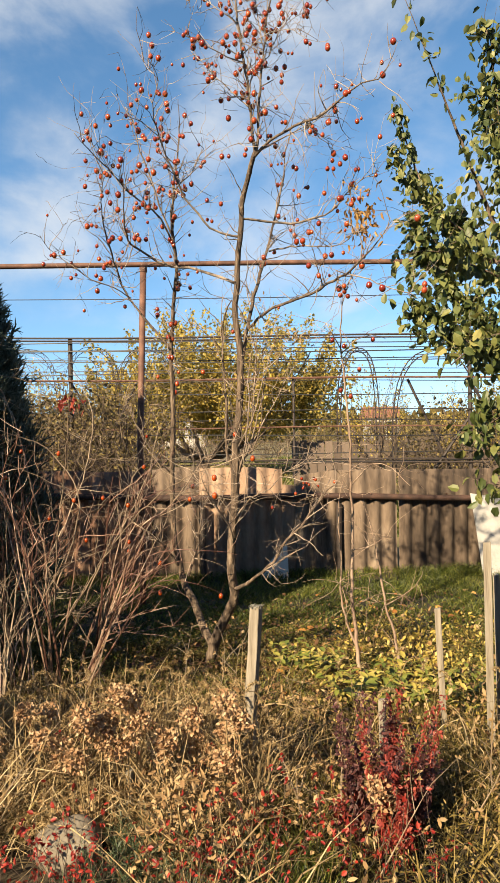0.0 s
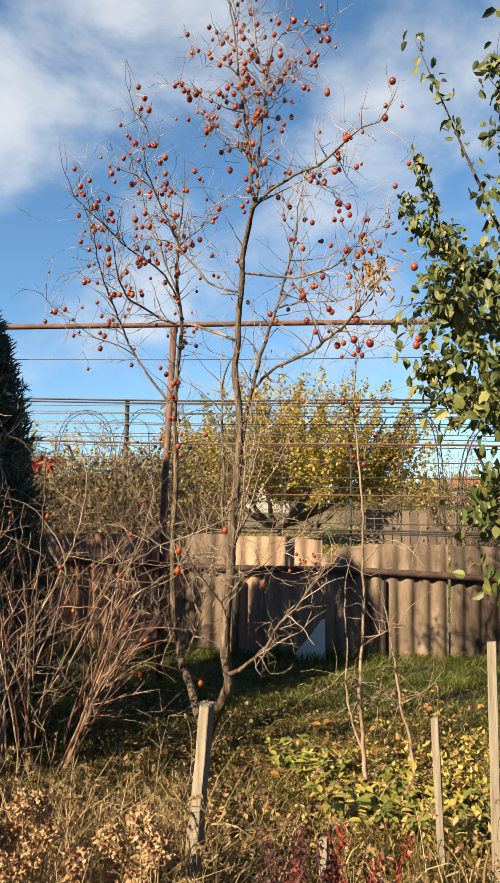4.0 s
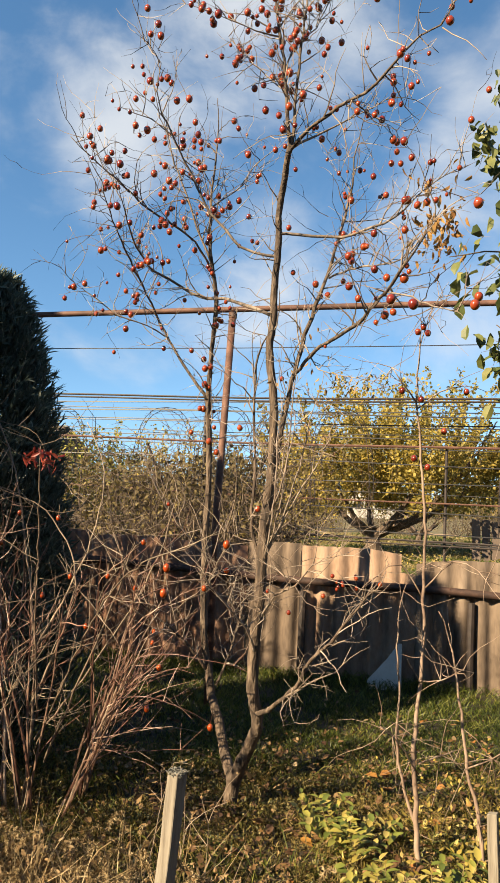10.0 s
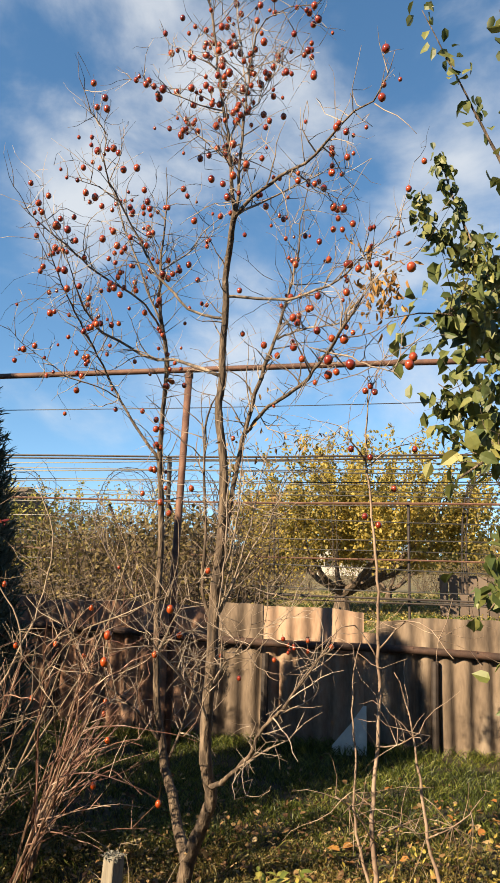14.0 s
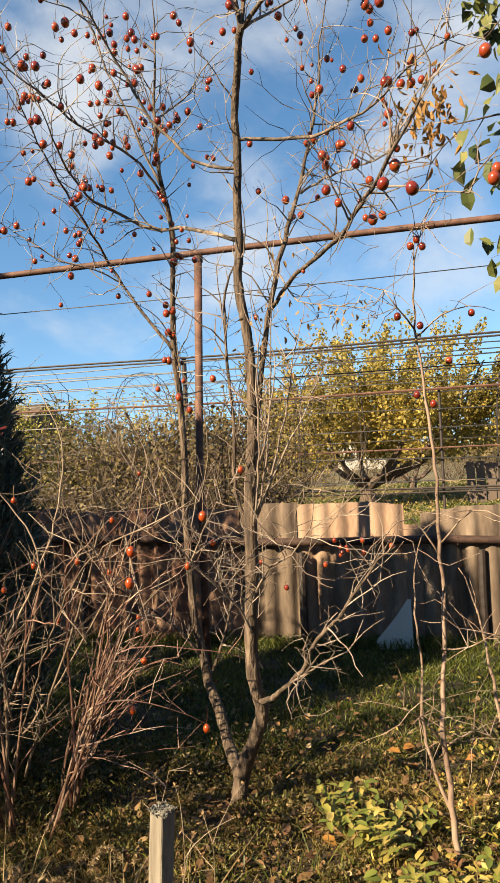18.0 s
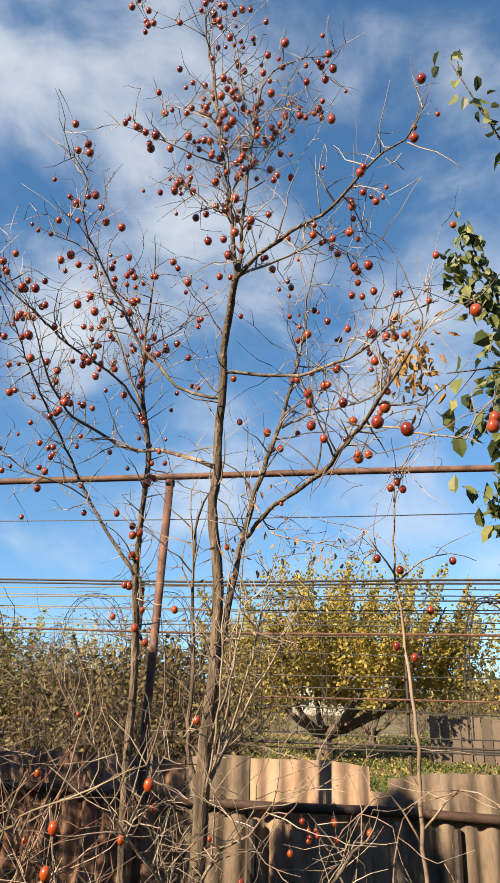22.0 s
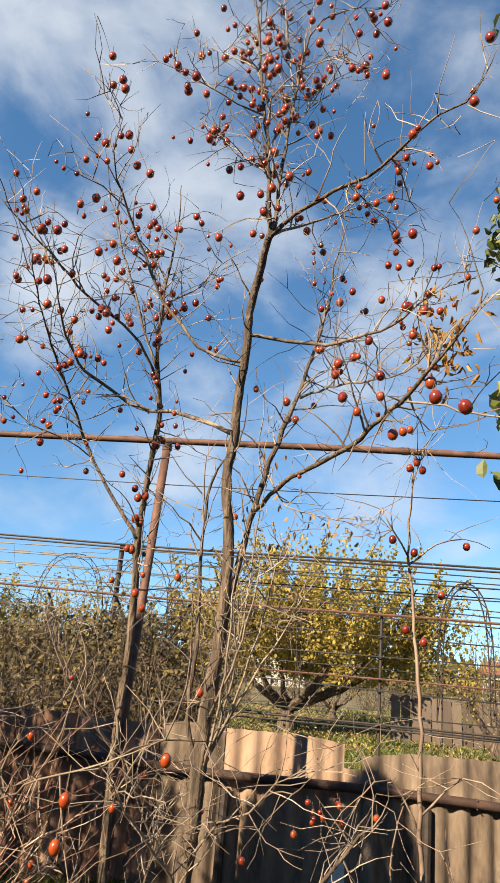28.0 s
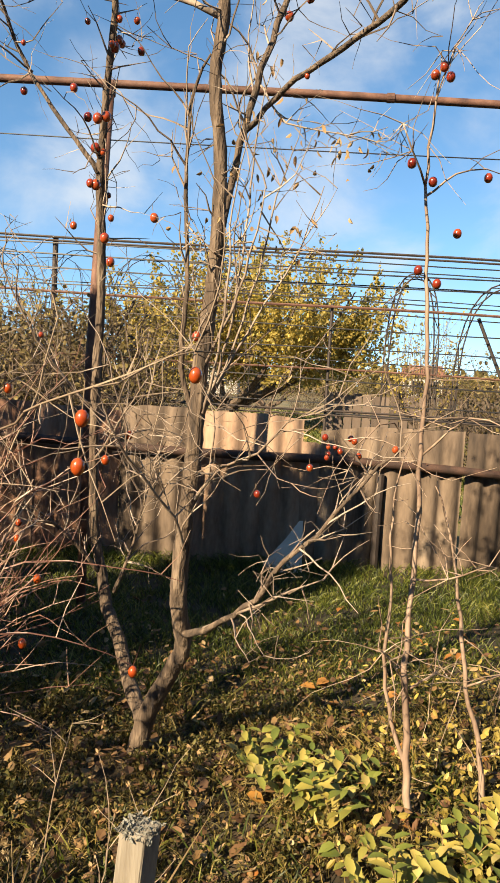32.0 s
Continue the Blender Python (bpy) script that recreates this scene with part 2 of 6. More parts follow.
PURPLE = mat("purple_leaf", [(0.05, 0.02, 0.022), (0.14, 0.045, 0.045), (0.27, 0.10, 0.08)], 3, 0.55, 0, 30, spread=0.6, islands=True, through_light=0.25)
SCARLET = mat("scarlet_leaf", [(0.16, 0.010, 0.008), (0.46, 0.03, 0.02), (0.76, 0.10, 0.05)], 3, 0.5, 0, 30, spread=0.9, islands=True, through_light=0.3)
PINE_GREEN = mat("grey_green_tuft", [(0.05, 0.09, 0.045), (0.11, 0.17, 0.08), (0.20, 0.26, 0.13)], 3, 0.55, 0, 30, spread=0.6, islands=True, through_light=0.25)
CONIFER = mat("conifer_needle", [(0.03, 0.052, 0.04), (0.11, 0.16, 0.117), (0.31, 0.37, 0.28)], 3, 0.6, 0, 25, spread=0.7, islands=True, through_light=0.3)
WHITE = mat("white_sheet", [(0.42, 0.43, 0.42), (0.62, 0.62, 0.61), (0.74, 0.74, 0.73)], 3, 0.7, 0.2, 40)
PLASTER = mat("white_plaster", [(0.62, 0.60, 0.55), (0.74, 0.72, 0.67)], 1, 0.9, 0.2, 20)
ROOF = mat("brick_red_roof", [(0.28, 0.11, 0.075), (0.38, 0.17, 0.11)], 2, 0.9, 0.3, 20)
BOARD = mat("grey_board", [(0.10, 0.075, 0.055), (0.17, 0.13, 0.095), (0.22, 0.175, 0.13)], 1.5, 0.95, 0.4, 20, (3, 3, 0.4), spread=0.3)
DARK_BOARD = mat("dark_board", [(0.09, 0.068, 0.056), (0.20, 0.15, 0.12), (0.33, 0.255, 0.205)], 1.5, 0.95, 0.4, 20, (3, 3, 0.4), spread=0.6)
STONE = mat("pale_stone", [(0.15, 0.13, 0.10), (0.27, 0.235, 0.185), (0.36, 0.32, 0.26)], 6, 0.9, 0.8, 50)
GLASS = mat("dark_window_glass", [(0.02, 0.02, 0.025), (0.04, 0.045, 0.05)], 2, 0.1, 0)
PALE_BOARD = mat("pale_painted_board", [(0.74, 0.71, 0.62), (0.90, 0.87, 0.78), (0.95, 0.93, 0.86)], 3, 0.7, 0.2, 40)
BRUSH = mat("bare_brush", [(0.05, 0.034, 0.023), (0.13, 0.09, 0.06), (0.28, 0.21, 0.145)], 2, 0.85, 0, 20, spread=0.6, islands=True)


# ---------------------------------------------------------------- mesh helpers
class Soup:
    """Collects tubes, blades and leaves into one mesh."""

    def __init__(self):
        self.v, self.f = [], []

    def tube(self, pts, sides=6, rough=0.0):
        """pts: (x, y, z, radius); a bent, tapered, closed tube."""
        base = len(self.v)
        p = [Vector(q[:3]) for q in pts]
        side = Vector((1, 0.13, 0.07))
        for i, q in enumerate(pts):
            way = (p[min(i + 1, len(p) - 1)] - p[max(i - 1, 0)])
            way = way.normalized() if way.length > 1e-9 else Vector((0, 0, 1))
            u = way.cross(side)
            u = u.normalized() if u.length > 1e-3 else way.orthogonal().normalized()
            w = way.cross(u)
            for k in range(sides):
                a = 2 * math.pi * k / sides
                r = q[3] * (1 + rough * random.uniform(-1, 1))
                self.v.append(p[i] + (u * math.cos(a) + w * math.sin(a)) * r)
        for i in range(len(pts) - 1):
            for k in range(sides):
                k2 = (k + 1) % sides
                self.f.append((base + i * sides + k, base + i * sides + k2, base + (i + 1) * sides + k2, base + (i + 1) * sides + k))
        self.f.append(tuple(base + k for k in range(sides))[::-1])
        self.f.append(tuple(base + (len(pts) - 1) * sides + k for k in range(sides)))

    def blade(self, root, tip, width, bend=0.2):
        """A curved, folded grass blade of two quads and a tip."""
        root, tip = Vector(root), Vector(tip)
        d = tip - root
        s = d.cross(Vector((random.uniform(-1, 1), random.uniform(-1, 1), 0.1)))
        s = s.normalized() * width if s.length > 1e-9 else Vector((width, 0, 0))
        mid = root + d * 0.55 + Vector((0, 0, d.length * bend))
        b = len(self.v)
        self.v += [root - s * 0.5, root + s * 0.5, mid - s * 0.4, mid + s * 0.4, tip]
        self.f += [(b, b + 1, b + 3, b + 2), (b + 2, b + 3, b + 4)]

    def ribbon(self, root, way, length, width, droop=0.5):
        """A thin blade that rises, then bends over and curls."""
        p, w = Vector(root), Vector(way).normalized()
        side = w.cross(wild(1.0))
        side = side.normalized() * width * 0.5 if side.length > 1e-6 else Vector((width, 0, 0))
        b = len(self.v)
        for i in range(4):
            k = (1.0, 0.95, 0.75, 0.15)[i]
            self.v += [p - side * k, p + side * k]
            w = (w + Vector((w.x * droop * 0.5, w.y * droop * 0.5, -droop)) * (0.5 + 0.5 * i)).normalized()
            p = p + w * (length / 3)
        self.f += [(b + 2 * i, b + 2 * i + 1, b + 2 * i + 3, b + 2 * i + 2) for i in range(3)]

    def leaf(self, at, way, up, length, width, fold=0.25, curl=0.15):
        """A leaf with a folded midrib and rounded outline."""
        at, way = Vector(at), Vector(way).normalized()
        s = way.cross(Vector(up))
        s = s.normalized() if s.length > 1e-6 else way.orthogonal().normalized()
        n = s.cross(way)
        b = len(self.v)
        for t, w in ((0.0, 0.0), (0.24, 0.86), (0.64, 0.92), (1.0, 0.0)):
            mid = at + way * (length * t) - n * (curl * length * t * t)
            if w:
                self.v += [mid - s * (width * 0.5 * w) + n * (fold * width * 0.5), mid, mid + s * (width * 0.5 * w) + n * (fold * width * 0.5)]
            else:
                self.v.append(mid)
        self.f += [(b, b + 2, b + 1), (b, b + 3, b + 2), (b + 1, b + 2, b + 5, b + 4), (b + 2, b + 3, b + 6, b + 5), (b + 4, b + 5, b + 7), (b + 5, b + 6, b + 7)]

    def box(self, lo, hi):
        b = len(self.v)
        self.v += [Vector((x, y, z)) for x in (lo[0], hi[0]) for y in (lo[1], hi[1]) for z in (lo[2], hi[2])]
        self.f += [tuple(b + i for i in q) for q in ((0, 1, 3, 2), (4, 6, 7, 5), (0, 4, 5, 1), (2, 3, 7, 6), (0, 2, 6, 4), (1, 5, 7, 3))]

    def mesh(self, name, material, smooth=False):
        me = bpy.data.meshes.new(name)
        me.from_pydata([tuple(q) for q in self.v], [], self.f)
        me.materials.append(material)
        if smooth:
            me.polygons.foreach_set("use_smooth", [True] * len(me.polygons))
        me.update()
        return me


def part(name, soup, material, parent=None, label="", smooth=False):
    me = soup.mesh(name, material, smooth) if isinstance(soup, Soup) else soup
    ob = new(name, me)
    if parent is not None:
        ob.parent = parent
    return tagged(ob, label)


def thing(name, label, category, at=(0, 0, 0), group="", kind=""):
    ob = new(name)
    ob.location = at
    return tagged(ob, label, category, group, kind)


def dense(pts, step=0.05, wobble=0.0):
    """Smooth run through control points (x, y, z, radius in mm), in metres."""
    q = [Vector(p) for p in pts]
    out = []
    for i in range(len(q) - 1):
        a, b, c, d = q[max(i - 1, 0)], q[i], q[i + 1], q[min(i + 2, len(q) - 1)]
        n = max(1, int((c - b).to_3d().length / step))
        for k in range(n):
            t = k / n
            p = 0.5 * ((2 * b) + (c - a) * t + (2 * a - 5 * b + 4 * c - d) * t * t + (3 * b - a - 3 * c + d) * t ** 3)
            out.append(p)
    out.append(q[-1])
    res = []
    for p in out:
        w = wobble
        res.append((p[0] + random.uniform(-w, w), p[1] + random.uniform(-w, w), p[2] + random.uniform(-w, w), max(p[3], 0.8) / 1000))
    return res


def wild(spread=1.0, lift=0.0):
    return Vector((random.gauss(0, spread), random.gauss(0, spread), random.gauss(lift, spread)))


def twig_run(start, way, length, radius, kink=0.35, droop=0.0, step=0.06):
    """A crooked thin shoot, as a list of (x, y, z, radius)."""
    p, w = Vector(start), Vector(way).normalized()
    n = max(2, int(length / step))
    out = [(*p, radius)]
    for i in range(n):
        w = (w + wild(kink * 0.5) + Vector((0, 0, -droop))).normalized()
        p = p + w * (length / n)
        out.append((*p, max(radius * (1 - 0.75 * (i + 1) / n), 0.0006)))
    return out


GROUND = 0.07


def ground_z(x, y):
    fall = -0.022 * x * min(1.0, max(0.0, (y - 3.6) / 3.0))
    return GROUND + fall + 0.03 * (noise.noise(Vector((x * 0.7, y * 0.7, 0))) + 0.4 * noise.noise(Vector((x * 2.3, y * 2.3, 3))))

# ---------------------------------------------------------------- ground
def build_ground():
    s = Soup()
    xs = [-900, -300, -100, -40, -20, -12, -8] + [-6 + 0.15 * i for i in range(81)] + [8, 12, 20, 40, 100, 300, 900]
    ys = [-300, -60, -20, -8, -3, -1.5] + [-1 + 0.15 * i for i in range(57)] + [8, 9, 10, 12, 15, 20, 30, 60, 150, 400, 1500]
    for y in ys:
        for x in xs:
            near = abs(x) < 6.1 and -1.1 < y < 7.6
            s.v.append(Vector((x, y, ground_z(x, y) if near else GROUND)))
    w = len(xs)
    for j in range(len(ys) - 1):
        for i in range(w - 1):
            s.f.append((j * w + i, j * w + i + 1, (j + 1) * w + i + 1, (j + 1) * w + i))
    me = s.mesh("ground", SOIL, True)
    me.materials.append(FIELD)
    for p in me.polygons:
        if p.center.y > 7.35:
            p.material_index = 1
    return tagged(new("ground", me), "uneven autumn lawn and field of short grass and bare soil", "ground", kind="structure")


build_ground()


# ---------------------------------------------------------------- slate fence
def corrugated(width, height, waves, cut=()):
    """A corrugated sheet, standing, its foot at 0; cut: how much lower the top is at either end."""
    n = waves * 8
    s = Soup()
    th = 0.006
    l_cut, r_cut = cut if cut else (0, 0)
    for side in (0, 1):
        for i in range(n + 1):
            x = width * i / n - width / 2
            y = 0.024 * (2 * (0.5 + 0.5 * math.cos(2 * math.pi * waves * i / n)) ** 1.5 - 1) + (th if side else 0)
            top = height - l_cut * max(0, 1 - i / (n * 0.32)) - r_cut * max(0, (i / n - 0.68) / 0.32)
            for z in (-0.12, height * 0.5, top):
                s.v.append(Vector((x, y, z)))
    m = (n + 1) * 3
    for i in range(n):
        for k in range(2):
            a, b = i * 3 + k, (i + 1) * 3 + k
            s.f.append((a, b, b + 1, a + 1))
            s.f.append((m + a, m + a + 1, m + b + 1, m + b))
        s.f.append((i * 3 + 2, (i + 1) * 3 + 2, m + (i + 1) * 3 + 2, m + i * 3 + 2))
    for i in (0, n):
        a = i * 3
        for k in range(2):
            s.f.append((a + k, a + k + 1, m + a + k + 1, m + a + k))
    return s


def fence_y(x):
    return 7.2 + 0.06 * x


def build_fence():
    root = thing("slate_fence", "weathered fence of brown corrugated slate sheets on a rusty rail", "fence", (0, 7.2, GROUND), kind="structure")
    root.rotation_euler = (0, 0.02, 0)
    def sheet(x, width, height, waves, material, cut=(), tilt=0.0, back=0.0):
        me = corrugated(width, height, waves, cut).mesh("sheet", material, True)
        ob = new("sheet", me)
        ob.parent = root
        ob.location = (x, fence_y(x) - 7.2 + back, 0)
        ob.rotation_euler = (random.uniform(-0.012, 0.012), radians(tilt), math.atan(0.06))
        return ob
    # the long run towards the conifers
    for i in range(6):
        sheet(-3.02 - 0.90 * i, 0.90, 1.11 + random.uniform(-0.04, 0.05), 6, SLATE_SHADED, tilt=random.uniform(-0.8, 0.8), back=random.uniform(0, 0.02))
    sheet(-2.12, 0.90, 1.12, 6, SLATE_SHADED, (0.03, 0.0), 0.3)
    sheet(-1.36, 0.64, 1.10, 4, SLATE_SHADED, (0.0, 0.02), -0.3, 0.02)
    sheet(-0.80, 0.47, 1.135, 3, SLATE, (0.03, 0.0), 0.4)
    sheet(-0.13, 0.88, 1.12, 6, SLATE_HALF_SHADED, (0.0, 0.035), -0.5, 0.03)
    sheet(0.37, 0.20, 0.93, 1, SLATE_HALF_SHADED, (0.0, 0.05), 0.0, 0.045)
    sheet(0.96, 1.06, 1.07, 7, SLATE, (0.05, 0.0), -0.2, 0.0)
    for i in range(6):
        sheet(1.96 + 0.90 * i, 0.90, 1.06 + random.uniform(-0.03, 0.03), 6, SLATE, tilt=random.uniform(-0.7, 0.7), back=random.uniform(0.015, 0.04))
    # rail, a rusty channel that bows a little
    for a, b in ((-7.5, -2.4), (-2.4, 0.5), (0.5, 3.4), (3.4, 7.0)):
        s = Soup()
        run = []
        for i in range(13):
            x = a + (b - a) * i / 12
            z = 0.815 + 0.012 * math.sin(x * 2.1) - 0.022 * x
            run.append((x, fence_y(x) - 7.2 - 0.045, z, 0.033))
        s.tube(run, 8, 0.04)
        part("rail", s, RAIL, root, "dark rusty steel rail", True)
    # the one at 0.87 stands in for a dark gap between lower sheets
    for x in (-6.2, -4.3, -2.42, -0.52, 0.87, 2.75, 4.6, 6.4):
        s = Soup()
        s.tube([(x, fence_y(x) - 7.2 - 0.04, -0.2, 0.03), (x, fence_y(x) - 7.2 - 0.04, 0.4, 0.03), (x + 0.005, fence_y(x) - 7.2 - 0.04, 0.73, 0.03)], 8, 0.03)
        part("post", s, DARK_STEEL, root, "dark steel post")
    s = Soup()
    for x in (-2.6, -1.7, -0.75, 0.05, 0.7, 1.2, 2.0, 2.6, 3.3):
        for dz in (-0.02, 0.035):
            y = fence_y(x) - 7.2 - 0.03
            s.tube([(x, y - 0.055, 0.815 - 0.022 * x + dz, 0.004), (x, y + 0.03, 0.815 - 0.022 * x + dz, 0.004)], 5)
    tagged(part("bolting", s, RUST, root, "rusty bolts"), kind="stuff")


build_fence()


def build_leaning_sheet(name, label, pts, at, lean, turn, material):
    """A thin flat board of the given outline, leaned on the fence."""
    s = Soup()
    n = len(pts)
    s.v = [Vector((x, 0, z)) for x, z in pts] + [Vector((x, 0.012, z)) for x, z in pts]
    s.f = [tuple(range(n)), tuple(range(2 * n - 1, n - 1, -1))] + [(i, i + n, (i + 1) % n + n, (i + 1) % n) for i in range(n)]
    ob = new(name, s.mesh(name, material))
    ob.matrix_world = pose(*at, -lean, 0, turn)
    return tagged(ob, label, "board")


build_leaning_sheet("white_board", "broken white board leaned against the slate fence",
                    [(-0.20, -0.04), (0.10, -0.04), (0.10, 0.37), (0.075, 0.37), (-0.02, 0.24), (-0.17, 0.07)], (0.24, 7.02, GROUND), 14, 2, PALE_BOARD)
build_leaning_sheet("white_plastic_sheet", "upright white plastic sheet leaned against the fence",
                    [(0.09, -0.05), (0.30, -0.05), (0.36, 0.72), (0.02, 0.78), (0.06, 0.35)], (2.2, 7.05, GROUND), 9, -3, WHITE)


# ---------------------------------------------------------------- pipe frame
def build_pipe_frame():
    root = thing("pipe_frame", "rusty steel post carrying a long horizontal pipe", "pipe frame", (-0.87, 6.0, GROUND))
    s = Soup()
    s.tube([(-0.10, 0, -0.3, 0.027), (-0.065, 0, 1.4, 0.027), (0.02, 0, 2.91, 0.027)], 12, 0.01)
    part("post", s, RUST, root, smooth=True)
    s = Soup()
    s.tube([(x, 0.06 * x, 2.935 - 0.014 * x + 0.008 * math.sin(x), 0.0215) for x in (-7, -5, -3, -1.5, 0, 1.2, 2.4, 4, 6, 8)], 12, 0.01)
    part("pipe", s, RUST, root, smooth=True)
    s = Soup()
    s.tube([(0.02, 0, 2.87, 0.032), (0.02, 0, 2.91, 0.032)], 12)
    part("collar", s, RUST, root)
    for x in (-2.1, 1.55, 4.2):
        s = Soup()
        s.tube([(x - 0.02, 0.06 * x, 2.935 - 0.014 * x + 0.008 * math.sin(x), 0.026), (x + 0.02, 0.06 * x, 2.935 - 0.014 * x + 0.008 * math.sin(x), 0.026)], 12)
        part("coupling", s, RUST, root)
    s = Soup()
    s.tube([(x, 0.06 * x + 0.02, 2.665 - 0.016 * x - 0.02 * math.cos(x * 0.6), 0.0035) for x in (-7, -5, -3, -1.5, 0, 1.2, 2.4, 4, 6, 8)], 5)
    part("wire", s, WIRE, root)
    for x in (-6.9, 7.9):
        s = Soup()
        s.tube([(x, 0.06 * x, -0.3, 0.031), (x, 0.06 * x, 2.9, 0.031)], 12)
        part("post", s, RUST, root, smooth=True)


build_pipe_frame()


# ---------------------------------------------------------------- vine trellis behind the fence
def lattice_arch(cx, y, half, foot, top, lean=0.0, rod=0.0095):
    """Two bent rods with zigzag ties between them."""
    s = Soup()
    inner, outer = [], []
    for i in range(17):
        a = math.pi * i / 16
        for run, r in ((inner, 0.0), (outer, 0.055)):
            k = abs(math.cos(a)) ** 0.8 * (1 if a < math.pi / 2 else -1)
            run.append((cx - (half + r) * k + lean * math.sin(a), y, foot + (top - foot + r) * math.sin(a) ** 0.55, rod))
    s.tube(inner, 5)
    s.tube(outer, 5)
    for i in range(0, 16):
        a, b = (inner[i], outer[i + 1]) if i % 2 else (outer[i], inner[i + 1])
        s.tube([(*a[:3], rod * 0.6), (*b[:3], rod * 0.6)], 4)
    return s


def build_trellis():
    Y = 10.3
    root = thing("vine_trellis", "tall steel vine trellis with many wires and lattice arches", "trellis", (0, Y, GROUND - 0.06))
    root.rotation_euler = (0, 0.021, 0)
    for x, top in ((-6.9, 2.95), (-2.63, 2.95), (0.62, 2.35), (3.2, 2.9), (6.6, 2.9)):
        s = Soup()
        r = 0.032 if top > 2.5 else 0.018
        s.tube([(x, 0, -0.3, r), (x, 0, 1.5, r), (x, 0, top, r)], 8)
        part("post", s, DARK_STEEL, root, "dark steel post")
    for x in (-2.63, 3.2):
        for a, b in (((0.0, 2.28), (0.78, 0.9)), ((0.95, 2.28), (0.25, 0.9)), ((0.0, 1.7), (-0.8, 0.5)), ((-0.9, 2.28), (-0.2, 0.8))):
            s = Soup()
            s.tube([(x + a[0], 0.05, a[1], 0.02), (x + b[0], 0.1, b[1], 0.02)], 6)
            part("brace", s, DARK_STEEL, root)
    for z, r in ((2.93, 0.015), (2.89, 0.013), (2.31, 0.017), (1.60, 0.011), (1.12, 0.014), (1.07, 0.011)):
        s = Soup()
        s.tube([(x, -0.045, z - 0.008 * x + 0.015 * math.sin(x * 0.9), r) for x in range(-10, 11)], 6)
        part("pipe", s, DARK_STEEL if z > 2.5 or z < 1.3 else RUST, root)
    for dy, z, r in ((0, 2.86, 0.006), (0.3, 2.80, 0.006), (0, 2.73, 0.007), (0.5, 2.66, 0.006), (0, 2.58, 0.006), (0.4, 2.50, 0.005),
                     (0, 2.41, 0.006), (0.6, 2.33, 0.006), (0, 2.10, 0.006), (0, 1.86, 0.006), (0.3, 1.72, 0.005), (0, 1.50, 0.007), (0, 1.24, 0.006), (0.2, 1.12, 0.008)):
        s = Soup()
        ph = random.uniform(0, 6)
        s.tube([(x, dy - 0.05, z - 0.008 * x - 0.03 * math.sin(x * 0.45 + ph) ** 2, r * 1.3) for x in range(-10, 11)], 4)
        part("wire", s, WIRE, root)
    for cx, half, foot, top in ((1.58, 0.26, 1.2, 2.70), (-1.55, 0.42, 1.3, 2.76), (-3.3, 0.45, 1.3, 2.76), (-5.0, 0.45, 1.3, 2.75), (2.75, 0.62, 0.9, 2.66), (4.6, 0.75, 0.9, 2.68), (-2.35, 0.4, 1.3, 2.78), (-0.75, 0.4, 1.3, 2.76)):
        part("arch", lattice_arch(cx, 0.12, half, foot, top, rod=0.0095 if cx > 0 else 0.005), DARK_STEEL, root, "bent rod lattice arch")


build_trellis()


# ---------------------------------------------------------------- main fruit tree
random.seed(11)
FRUIT_SPOTS = []


def fruit_mesh(name, material, r=0.0145, long=1.12):
    s = Soup()
    rings, seg = 6, 9
    for i in range(rings + 1):
        a = math.pi * i / rings
        for k in range(seg):
            b = 2 * math.pi * k / seg
            s.v.append(Vector((r * math.sin(a) * math.cos(b), r * math.sin(a) * math.sin(b), r * long * math.cos(a) - r * long)))
    for i in range(rings):
        for k in range(seg):
            k2 = (k + 1) % seg
            s.f.append((i * seg + k, (i + 1) * seg + k, (i + 1) * seg + k2, i * seg + k2))
    return s.mesh(name, material, True)


FRUIT_MESH = fruit_mesh("fruit", FRUIT)
RED_FRUIT_MESH = fruit_mesh("orange_fruit", RED_FRUIT, 0.0125, 1.25)


def dress(pts, twigs, start, every, length, fruit_rate, up=0.35, out_bias=0.6, sub=2):
    """Side shoots along a limb, with shoots of their own; notes where fruit hang."""
    run = dense(pts, 0.03)
    total = len(run)
    i = int(total * start)
    while i < total * 0.95:
        p = Vector(run[i][:3])
        a, b = Vector(run[max(i - 1, 0)][:3]), Vector(run[min(i + 1, total - 1)][:3])
        along = (b - a).normalized() if (b - a).length > 1e-6 else Vector((0, 0, 1))
        w = along * out_bias + wild(0.75, up)
        ln = length * random.choice((0.4, 0.6, 0.8, 1.0, 1.3, 1.7))
        shoot = twig_run(p, w, ln, max(0.0024, min(run[i][3] * 0.5, 0.0036)), 0.40, step=0.042)
        twigs.tube(shoot, 4)
        ends = [shoot]
        for _ in range(random.randint(1, sub + 1)):
            q = random.choice(shoot[1:])
            s2 = twig_run(q[:3], w * 0.4 + wild(0.8, 0.25), ln * random.uniform(0.4, 0.9), 0.0017, 0.38, step=0.04)
            twigs.tube(s2, 3)
            if random.random() < 0.5:
                twigs.tube(twig_run(random.choice(s2)[:3], wild(1.0, 0.2), 0.09, 0.0014, 0.6, step=0.03), 3)
            ends.append(s2)
        for e in ends:
            if random.random() < fruit_rate * 0.72:
                q = random.choice(e[1:])
                for _ in range(random.choice((1, 1, 1, 1, 2, 2))):
                    FRUIT_SPOTS.append(Vector(q[:3]) + Vector((random.uniform(-.022, .022), random.uniform(-.022, .022), random.uniform(-.01, .012))))
        i += max(1, int(every / 0.03 * random.uniform(0.3, 0.85)))


